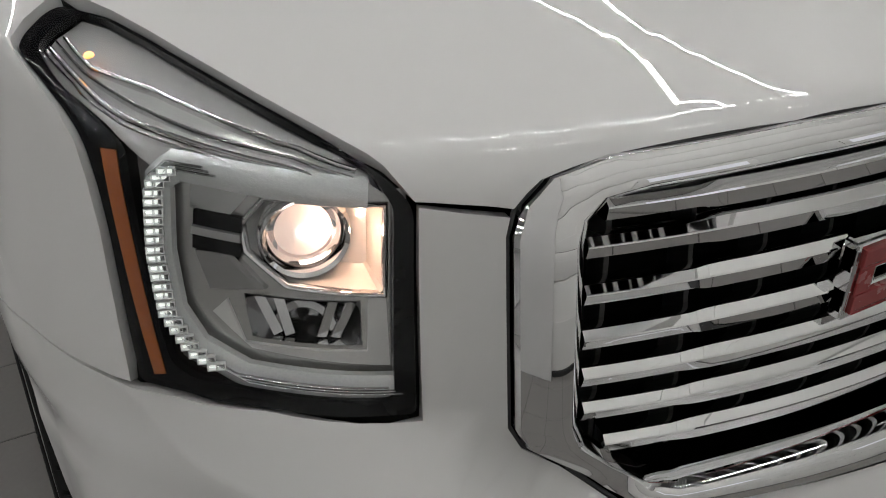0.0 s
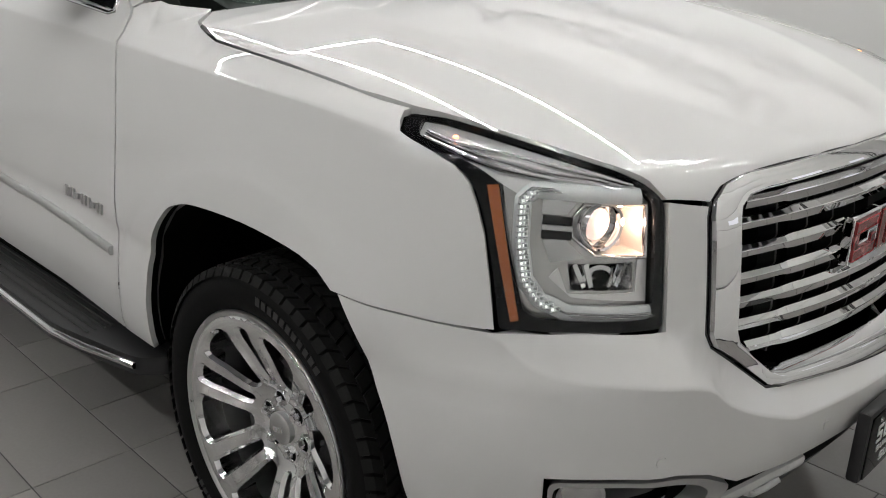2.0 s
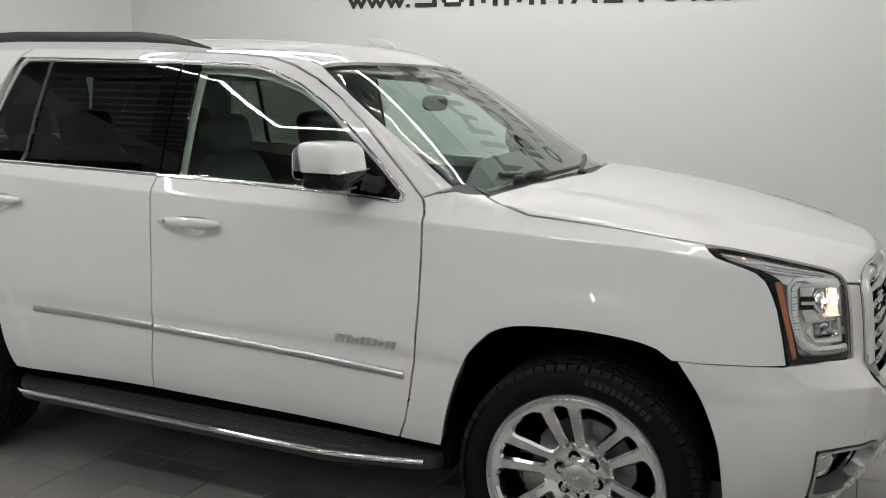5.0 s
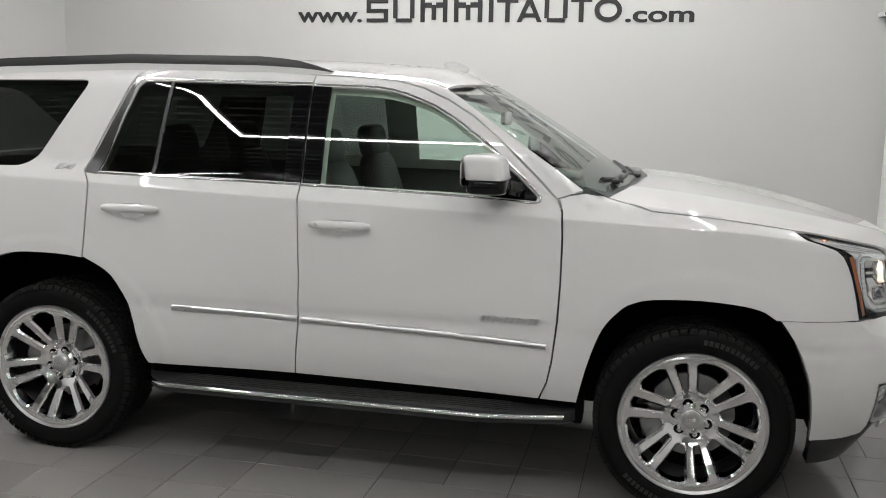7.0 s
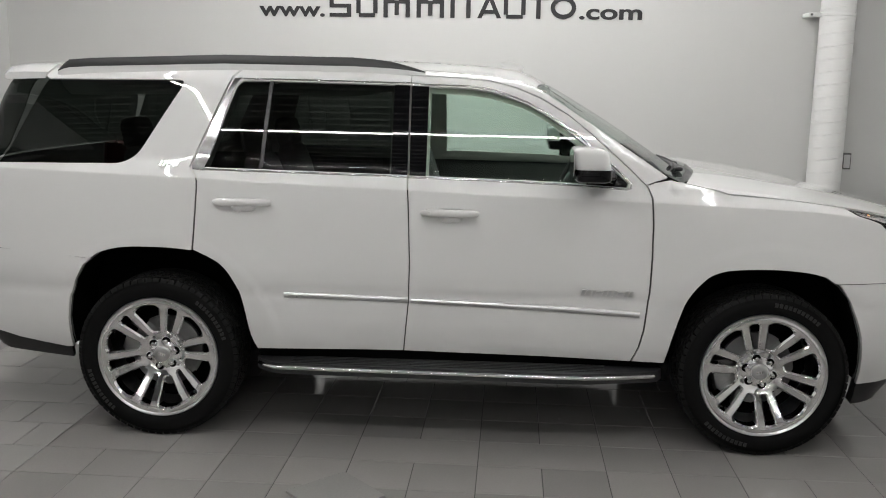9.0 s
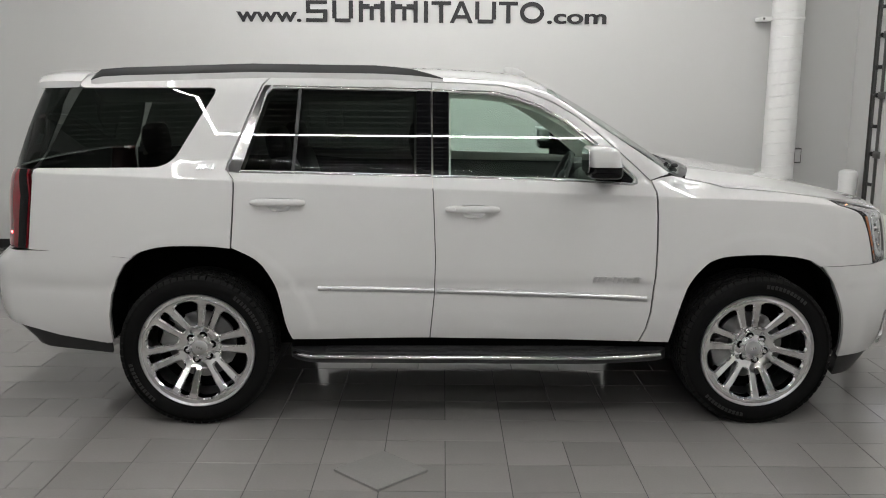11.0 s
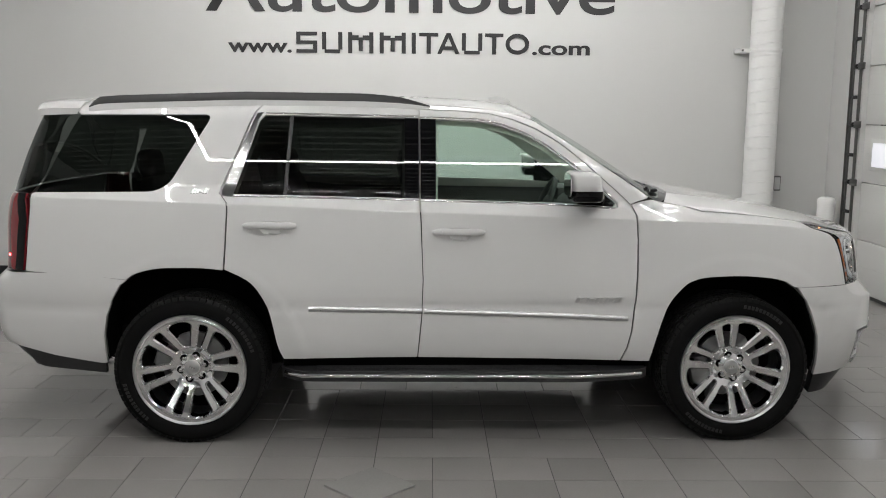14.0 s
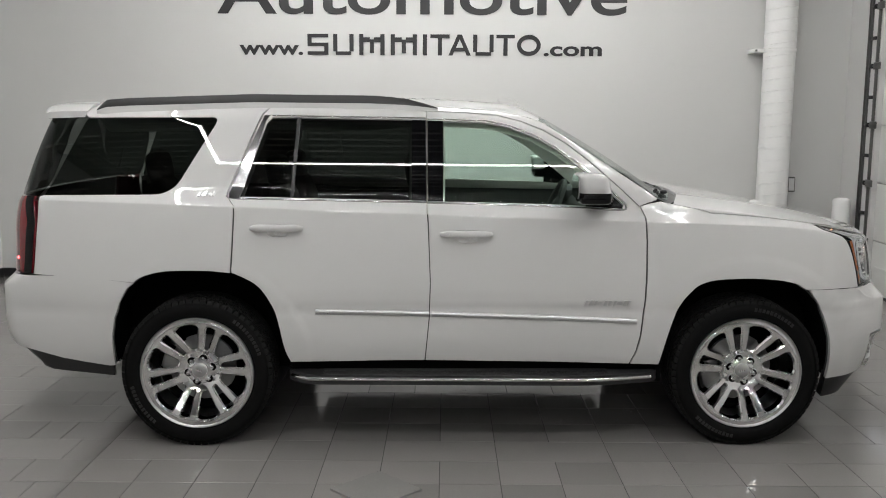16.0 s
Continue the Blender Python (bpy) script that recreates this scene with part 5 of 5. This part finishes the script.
# ---- running boards, mirrors, handles, badges ----
for way, s in SIDES:
    y = -s
    rb = new("running_board")
    rb.parent = CAR
    rb["label"] = "black running board with chrome edge"
    bm = bmesh.new()
    plan = rounded([(-1.0, .86), (-.985, .985), (-.87, 1.075), (.60, 1.10), (.95, 1.03), (1.005, .96), (1.005, .86)], .06, 5)
    lo = [bm.verts.new((px, y * py, .362)) for px, py in plan]
    hi = [bm.verts.new((px, y * (py - .004), .412)) for px, py in plan]
    bm.faces.new(lo), bm.faces.new(hi[::-1])
    for i in range(len(lo)):
        j = (i + 1) % len(lo)
        bm.faces.new((lo[i], lo[j], hi[j], hi[i]))
    bmesh.ops.recalc_face_normals(bm, faces=bm.faces)
    part("step", bm, BLACK, rb, smooth=True)
    for k in range(5):
        box("tread_rib", (-.80, .72, y * (.955 + .024 * k) - .004, y * (.955 + .024 * k) + .004, .4121, .4165), BLACK, rb, bevel=.001)
    edge = resample([(-.965, 1.0), (-.93, 1.04), (-.87, 1.077), (-.5, 1.085), (.60, 1.102), (.75, 1.082), (.95, 1.033)], .05, False)
    pts = [(px, y * (py + .002), .394) for px, py in edge]
    part("edge_trim", sweep(pts, [(0, y, .12)] * len(pts), [(-.009, -.004), (-.008, .006), (0, .010), (.008, .006), (.009, -.004)]), CHROME, rb, "chrome edge trim", smooth=True, angle=60)
    box("rocker", (-.985, 1.01, min(y * .80, y * .945), max(y * .80, y * .945), .34, .475), MATTEBLACK, rb, bevel=.01)
    box("mud_flap", (.985, 1.025, min(y * .82, y * .965), max(y * .82, y * .965), .345, .462), MATTEBLACK, rb, bevel=.01)

    mi = new("wing_mirror")
    mi.parent = CAR
    mi["label"] = "white wing mirror with black foot"
    bm = blob(.605, y * 1.050, 1.420, .082, .112, .064, .36)
    for v in bm.verts:
        k = (v.co.x - .605) / .088
        v.co.z += -.012 * k * k * (1 if k > 0 else 0) - (.010 if v.co.z < 1.42 else 0) * 0
        v.co.x += .02 * (1.418 - v.co.z) / .078 * .6
        if v.co.z < 1.384:
            v.co.z = 1.384
    part("shell", bm, PAINT, mi, smooth=True, angle=60)
    bm = blob(.614, y * 1.046, 1.358, .084, .110, .036, .4)
    part("lower_shell", bm, GLOSSBLACK, mi, "gloss black lower shell", smooth=True, angle=60)
    pts = [(.695 - .03 * (q - .5) ** 2, y * (.945 + .215 * q), 1.386) for q in np.linspace(0, 1, 12)]
    part("chrome_line", tube(pts, .004), CHROME, mi, smooth=True)
    bm = blob(.519, y * 1.060, 1.412, .004, .108, .058, .4, 12)
    part("mirror_glass", bm, CHROME, mi, "mirror glass", smooth=True)
    arm = [(.655, y * 1.00, 1.350), (.668, y * .965, 1.342), (.690, y * .94, 1.334), (.70, y * .905, 1.333)]
    part("foot", sweep(arm, [(0, 0, 1)] * 4, [(-.05, -.03), (-.056, 0), (-.04, .028), (.035, .03), (.05, 0), (.04, -.03)]), GLOSSBLACK, mi, "gloss black foot", smooth=True, angle=50)

    for door_name, (x0, x1, z0) in HANDLES.items():
        door_of = bpy.data.objects["front_door" if x0 > -.5 else "rear_door"] if s > 0 else [o for o in bpy.data.objects if o.name.startswith("front_door" if x0 > -.5 else "rear_door")][-1]
        n_ = 16
        xs = [x0 + (x1 - x0) * i / (n_ - 1) for i in range(n_)]
        p = lift(xs, [z0] * n_, way)
        n = skin_normals(p)
        out = [.016 + .024 * math.sin(math.pi * min(max((i / (n_ - 1)) * 1.0, .0), 1)) ** .35 for i in range(n_)]
        p = p + n * (np.array(out) - .004)[:, None]
        sc = [(min(1, .60 + 4 * i / (n_ - 1), .60 + 4 * (1 - i / (n_ - 1))), 1) for i in range(n_)]
        hd = part("door_handle", sweep(p, n, [(-.019, .0), (-.017, .010), (-.006, .015), (.008, .014), (.018, .008), (.019, 0), (.010, -.006), (-.010, -.006)], scales=sc), PAINT, door_of, "white pull handle", smooth=True, angle=60)
        panel("handle_bowl", bowl(door_name), way, PAINT, door_of, offset=-.0005, thick=0, cell=.009, dome=-.022, dome_width=.026)
        for e0, e1 in ((0, 2), (n_ - 3, n_ - 1)):
            part("handle_foot", sweep(p[e0:e1 + 1] - n[e0:e1 + 1] * .012, n[e0:e1 + 1], [(-.010, -.012), (-.010, .010), (.010, .010), (.010, -.012)]), PAINT, door_of, smooth=True)
        if door_name == "front_door":
            q = lift([x0 + .035], [z0], way)
            nq = skin_normals(q)[0]
            ob = part("lock_cover", lathe([(0, .0012), (.0085, .001), (.0092, -.002)], 18, "z"), CHROME_DULL, hd, "small lock cover", smooth=True)
            ob.matrix_local = Matrix.Translation(Vector(q[0] + nq * .050)) @ Vector(nq).to_track_quat("Z", "Y").to_matrix().to_4x4()

    # plain chrome badge blocks
    def badge(x0, x1, z0, z1, count, owner, widths=None):
        w = (x1 - x0) / count
        for i in range(count):
            a, b = x0 + i * w, x0 + i * w + w * .80
            lean = .012 * (z1 - z0) / .03
            bm = bmesh.new()
            for u0, u1, w0, w1 in (((0, .36, 0, 1), (.56, .92, 0, 1)), ((0, .30, 0, 1), (.44, 1, .25, .75)))[i % 2]:
                cs = [(a + (b - a) * u, z0 + (z1 - z0) * v) for u, v in ((u0, w0), (u1, w0), (u1, w1), (u0, w1))]
                cs = [(cx + lean * (cz - z0) / (z1 - z0), cz) for cx, cz in cs]
                pp = lift([c[0] for c in cs], [c[1] for c in cs], way)
                nn = skin_normals(pp)
                lo_ = [bm.verts.new(q) for q in pp - nn * .002]
                hi_ = [bm.verts.new(q) for q in pp + nn * .005]
                bm.faces.new(hi_), bm.faces.new(lo_[::-1])
                for k in range(4):
                    bm.faces.new((lo_[k], lo_[(k + 1) % 4], hi_[(k + 1) % 4], hi_[k]))
            bmesh.ops.recalc_face_normals(bm, faces=bm.faces)
            part("badge_block", bm, CHROME_DULL, owner, "satin silver badge block")
    fd_ = bpy.data.objects["front_door"] if s > 0 else bpy.data.objects["front_door.001"]
    qp_ = bpy.data.objects["quarter_panel"] if s > 0 else bpy.data.objects["quarter_panel.001"]
    badge(.585, .838, .777, .806, 5, fd_)
    badge(-1.458, -1.362, 1.343, 1.366, 3, qp_)

    # roof rail
    rx = [-2.054, -2.02, -1.991, -1.874, -1.2, -.547, -.45, -.361, -.27, -.19]
    rz = [.012, .040, .058, .061, .065, .063, .058, .050, .030, .008]
    base = lift(rx, [y * .655] * len(rx), "top")
    sc = [(.55 + .45 * min(1, h / .04), h / .05) for h in rz]
    rail = part("roof_rail", sweep(base, [(0, 0, 1)] * len(rx), [(-.024, .016), (-.023, .6 * .05), (-.014, .05), (.012, .05), (.023, .6 * .05), (.024, .016)], scales=sc), BLACK, CAR, "black roof rail", smooth=True, angle=50)
    part("rail_plinth", sweep(base, [(0, 0, 1)] * len(rx), [(-.030, -.10), (-.026, .0158), (.026, .0158), (.030, -.10)], scales=sc), PAINT, rail, "white plinth under the rail", smooth=True, angle=50)

# ---- cowl, wipers, fin ----
cowl = panel("cowl", [(1.00, -.80), (.96, -.60), (.98, -.3), (1.0, 0), (.98, .3), (.96, .60), (1.00, .80), (1.085, .765), (1.17, .62), (1.215, .45), (1.26, 0), (1.215, -.45), (1.17, -.62), (1.085, -.765)], "top", BLACK, CAR, "black plastic cowl", offset=-.016, thick=0, cell=.05)
for y0, y1, yp in ((-.60, .02, -.48), (-.02, .58, .12)):
    ys = np.linspace(y0, y1, 14)
    xs = [1.145 - .10 * (v / .6) ** 2 for v in ys]
    p = lift(xs, ys, "top")
    n = skin_normals(p)
    wb = part("wiper", sweep(p + n * .006, n, [(-.010, -.010), (-.007, .004), (0, .008), (.007, .004), (.010, -.010)]), BLACK, CAR, "black wiper", smooth=True)
    q = [p[1] + np.array((.045, 0, -.006)), p[3] + np.array((.022, 0, .010)), p[6] + np.array((.004, 0, .018))]
    part("wiper_arm", tube(q, .008, 8), BLACK, wb, smooth=True)
    part("pivot_cap", blob(q[0][0], q[0][1], q[0][2], .02, .02, .012, .8, 10), BLACK, wb, smooth=True)
bm = blob(.26, 0, 1.848, .06, .014, .034, .9, 14)
for v in bm.verts:
    k = (v.co.z - 1.848) / .034
    v.co.x -= .04 * max(k, 0)
    v.co.y *= 1 - .6 * max(k, 0)
part("antenna_fin", bm, PAINT, CAR, "white antenna fin", smooth=True)

# ---- tail ----
def turn_r(x, y):
    return math.atan2(-y, -(x + 1.6))


REAR_FOOT = [(-1.790, .892), *RA[4::-1]]
half_b = [(0, .915), (.5, .915), (.86, .918), (1.0, .920), (1.14, .915), (1.245, .906)] + [(turn_r(q[0], q[1]), q[2]) for q in lift([a for a, b in REAR_FOOT], [b for a, b in REAR_FOOT], 'side')] + [(1.22, .432), (1.0, .470), (.80, .532), (.5, .54), (0, .54)]
tailb = panel("rear_bumper", half_b + [(-a, b) for a, b in half_b[-2:0:-1]], "rear", PAINT, CAR, cell=.05, thick=.02)
panel("rear_valance", [(0, .40), (.8, .40), (1.22, .36), (1.235, .44), (1.0, .48), (.8, .545), (0, .55), (-.8, .545), (-1.0, .48), (-1.235, .44), (-1.22, .36), (-.8, .40)], "rear", BLACK, tailb, "black lower valance", offset=-.015, thick=.02, cell=.07)
e = lift([-2.128, -2.20, -2.31], [1.785, 1.60, 1.340], "side")
ed = [(turn_r(p[0], p[1]), p[2]) for p in e]
e2 = lift([-2.312, -2.338], [1.2, .926], "side")
ed2 = [(turn_r(p[0], p[1]), p[2]) for p in e2]
up = [ed[0], ed[1], (ed[2][0] - .004, 1.342)]
panel("liftgate_glass", up + [(-a, b) for a, b in up[::-1]], "rear", TINTED, CAR, "dark liftgate window", offset=-.003, thick=.006, cell=.06)
tin = [(ed[2][0] - .16, 1.334), (ed2[1][0] - .16, .930)]
gate = [(tin[0][0] - .005, 1.334), (tin[1][0] - .005, .930)]
panel("liftgate", gate + [(-a, b) for a, b in gate[::-1]], "rear", PAINT, CAR, cell=.06)
for s in (1, -1):
    lampo = [(ed[2][0] - .003, 1.334), (ed2[0][0] - .003, 1.2), (ed2[1][0] - .003, .930), tin[1], tin[0]]
    tl = panel("tail_lamp", mirror_y(lampo, s), "rear", RED, CAR, "red tail lamp with dark edge", offset=.004, thick=.03, cell=.03, dome=.008, dome_width=.02)
    strip("lamp_edge", mirror_y([(ed[2][0] - .022, 1.33), (ed2[0][0] - .022, 1.2), (ed2[1][0] - .022, .932)], s), "rear", .042, .004, GLOSSBLACK, tl, "dark lamp edge", offset=.011)
    p = lift([s * (ed2[1][0] - .075)], [1.01], "rear")[0]
    n = skin_normals(np.array([p]))[0]
    ob = part("red_diode", lathe([(0, .004), (.006, .003), (.008, 0)], 14, "z"), REDLIT, tl, "lit red diode", smooth=True)
    ob.matrix_local = Matrix.Translation(p + n * .012) @ Vector(n).to_track_quat("Z", "Y").to_matrix().to_4x4()
bm = bmesh.new()
sec = [(-2.10, 1.850), (-2.24, 1.848), (-2.315, 1.840), (-2.334, 1.828), (-2.338, 1.788), (-2.324, 1.772), (-2.12, 1.785)]
rings = []
for yy in np.linspace(-.675, .675, 17):
    u = abs(yy) / .675
    pinch = 1 - .5 * max(u - .88, 0) ** 2 / .0144
    rings.append([bm.verts.new((-2.10 + (x + 2.10) * (1 + .35 * (1 - u * u)) * (.94 + .06 * pinch), yy, 1.81 - .046 * u ** 2.5 + (z - 1.81) * pinch)) for x, z in sec])
for a, b in zip(rings, rings[1:]):
    for i in range(len(sec)):
        bm.faces.new((a[i], a[(i + 1) % len(sec)], b[(i + 1) % len(sec)], b[i]))
bm.faces.new(rings[0]), bm.faces.new(rings[-1][::-1])
bmesh.ops.recalc_face_normals(bm, faces=bm.faces)
part("spoiler", bm, PAINT, CAR, "white roof spoiler", smooth=True)
part("tail_pipe", tube([(-1.9, -.70, .40), (-2.15, -.76, .40), (-2.30, -.80, .39)], .035, 16), CHROME, CAR, "bright exhaust pipe", smooth=True)

# ---- underside and cabin ----
box("underbody", (-2.35, 2.20, -.66, .66, .34, .56), MATTEBLACK, CAR, bevel=.03)
box("engine_block_cover", (1.05, 2.15, -.55, .55, .56, 1.02), MATTEBLACK, CAR, bevel=.04)
box("cabin_floor", (-2.25, 1.05, -.60, .60, .60, .66), TRIM_DARK, CAR, bevel=.01)
box("firewall", (.93, .97, -.60, .60, .62, 1.24), TRIM_DARK, CAR, bevel=.01)
dash = part("dashboard", blob(.86, 0, 1.12, .20, .80, .155, .45), TRIM_DARK, CAR, "dark dashboard", smooth=True)
box("instrument_hood", (.66, .90, .20, .58, 1.20, 1.30), TRIM_DARK, dash, bevel=.03)
box("centre_console", (-.35, .75, -.15, .15, .62, .98), TRIM_DARK, CAR, bevel=.04)
sw = new("steering_wheel")
sw.parent = CAR
ring = [(.185 * math.cos(a), .185 * math.sin(a), 0) for a in np.linspace(0, 2 * math.pi, 33)[:-1]]
bm = sweep(ring, [(0, 0, 1)] * 32, [(.015 * math.cos(t), .015 * math.sin(t)) for t in np.linspace(0, 2 * math.pi, 9)[:-1]], closed=True)
part("wheel_ring", bm, TRIM_DARK, sw, smooth=True)
part("wheel_hub", blob(0, 0, -.02, .075, .065, .03, .7, 12), TRIM_DARK, sw, smooth=True)
for a in (0, math.pi, -math.pi / 2):
    part("wheel_spoke", sweep([(.06 * math.cos(a), .06 * math.sin(a), -.012), (.18 * math.cos(a), .18 * math.sin(a), 0)], [(0, 0, 1)] * 2, [(-.02, -.008), (-.02, .008), (.02, .008), (.02, -.008)]), TRIM_DARK, sw)
sw.matrix_local = pose(.60, .38, 1.17, 0, -66, 0)


def seat(x, y, label):
    st = new("seat")
    st.parent = CAR
    st["label"] = label
    part("cushion", blob(x + .22, y, .86, .26, .25, .09, .45), LEATHER, st, smooth=True)
    bm = blob(0, 0, .27, .075, .25, .29, .5)
    for v in bm.verts:
        v.co.y *= 1 - .22 * max(0, (v.co.z - .27) / .29)
    bm.transform(pose(x - .02, y, .84, 0, -14, 0))
    part("backrest", bm, LEATHER, st, smooth=True)
    bm = blob(0, 0, 0, .060, .145, .095, .55)
    bm.transform(pose(x - .165, y, 1.445, 0, -10, 0))
    part("headrest", bm, LEATHER, st, smooth=True)
    for d in (-.05, .05):
        part("headrest_post", tube([(x - .145, y + d, 1.30), (x - .162, y + d, 1.42)], .006, 8), CHROME_DULL, st, smooth=True)


for y in (-.39, .39):
    seat(-.15, y, "dark leather front seat")
    seat(-.95, y, "dark leather rear seat")
seat(-1.75, 0, "dark leather third-row seat")
panel("headliner", [(.38, -.52), (.42, 0), (.38, .52), (-.3, .60), (-2.0, .58), (-2.1, 0), (-2.0, -.58), (-.3, -.60)], "top", HEADLINER, CAR, "light cloth headliner", offset=-.06, thick=0, cell=.12)
part("interior_mirror", blob(.52, 0, 1.60, .02, .12, .035, .6, 10), TRIM_DARK, CAR, "rear-view mirror", smooth=True)
box("sun_visor", (.22, .42, -.56, -.12, 1.715, 1.73), HEADLINER, CAR, bevel=.006)
box("sun_visor", (.22, .42, .12, .56, 1.715, 1.73), HEADLINER, CAR, bevel=.006)
GREEN = mat("green_tag", (.08, .45, .10), .6, vary=.05)
box("windshield_tag", (.985, 1.02, .03, .16, 1.283, 1.287), GREEN, CAR, bevel=0, label="small green paper tag on the dashboard")


# ---- tiled floor: grout bed with single tiles laid in a half bond ----
bm = bmesh.new()
add_box(bm, XW - .2, XE + .25, YS - .2, YN + .2, -.20, -.0025)
floor = part("floor", bm, GROUT)
floor.matrix_world = ROOM
tagged(floor, "grey porcelain tile floor with thin straight joints", "floor", kind="structure")
TL, TW, JOINT = .2985, .2945, .0036


def tile_mesh(name, l, w):
    b, t, d = .0012, 0.0, -.007
    vs = [(x * (l / 2 - k), y * (w / 2 - k), z) for k, z in ((0, d), (0, t - b), (b, t)) for x, y in ((-1, -1), (1, -1), (1, 1), (-1, 1))]
    fs = [(8, 9, 10, 11)] + [(k * 4 + i, k * 4 + (i + 1) % 4, k * 4 + 4 + (i + 1) % 4, k * 4 + 4 + i) for k in range(2) for i in range(4)]
    me = bpy.data.meshes.new(name)
    me.from_pydata(vs, [], fs)
    me.update()
    return me, vs, fs


whole, tv, tf = tile_mesh("tile", TL - JOINT, TW - JOINT)
double, dv, df = tile_mesh("tile", 2 * TL - JOINT, TW - JOINT)
whole.materials.append(TILE)
double.materials.append(TILE)
rng = random.Random(4)
restv, restf = [], []
row0 = int((YS + 1.545) / TW) - 1
for j in range(row0, int((YN + 1.545) / TW) + 1):
    y = -1.535 + (j + .5) * TW
    if y + TW / 2 > YN + .15:
        continue
    # long tiles in a half bond at the back and along the side, square ones in line on the open floor
    x = XW - (.15 if j % 2 else .45)
    while x < XE + .1:
        long = x < -2.55 or (y > -.2 and x < -2.0)
        if not long:
            k = round((x - .145) / TL)
            if abs(.145 + k * TL - x) > .01 and x < -1.9:
                x0, x = x, .145 + (math.ceil((x - .145) / TL)) * TL
                if x - x0 < .05:
                    continue
                n = len(restv)
                mid, share = (x0 + x) / 2, (x - x0 - JOINT) / (TL - JOINT)
                restv += [(mid + a * share, y + b, c) for a, b, c in tv]
                restf += [tuple(n + q for q in f) for f in tf]
                continue
            pair = y > .2 or (j % 4 == 1 and rng.random() < .5)
        else:
            pair = True
        l = 2 * TL if pair else TL
        mid = x + l / 2
        x += l
        if mid - l / 2 > XE:
            break
        dz, tilt = rng.uniform(-.0004, .0003), rng.uniform(-.0004, .0004)
        if -2.9 < mid < 2.7 and -2.45 < y < .1 and not (y > -.7 and mid > 2.2):
            ob = new("tile", double if pair else whole)
            ob.parent = floor
            ob.matrix_local = pose(mid, y, dz, math.degrees(tilt), math.degrees(rng.uniform(-.0004, .0004)), 0)
        else:
            n = len(restv)
            restv += [(mid + a, y + b, c + dz) for a, b, c in (dv if pair else tv)]
            restf += [tuple(n + q for q in f) for f in (df if pair else tf)]
me = bpy.data.meshes.new("tile_field")
me.from_pydata(restv, [], restf)
me.update()
ob = mesh_part("tile_field", me, TILE, floor)
ob["kind"] = "stuff"

# pale grit lying on the tiles
GRIT = [(0.99, -0.41, 0.035, 6), (-0.42, -0.17, 0.004, 1), (0.08, -0.11, 0.006, 2), (0.06, -0.27, 0.006, 1), (0.29, -0.61, 0.004, 1), (0.56, -0.59, 0.004, 1), (0.63, -0.37, 0.01, 2)]
rng = random.Random(9)
bm = bmesh.new()
for gx, gy, spread, n in GRIT:
    for _ in range(n):
        r = rng.uniform(.003, .0065)
        m = pose(gx + rng.gauss(0, spread), gy + rng.gauss(0, spread * .6), r * .4, 0, 0, rng.uniform(0, 180)) @ Matrix.Diagonal((r, r * rng.uniform(.5, .9), r * .5, 1))
        bmesh.ops.create_icosphere(bm, subdivisions=1, radius=1, matrix=m)
ob = part("grit", bm, PLATE)
ob.matrix_world = ROOM
tagged(ob, "small pale grit specks lying on the tile floor", "grit", kind="stuff")
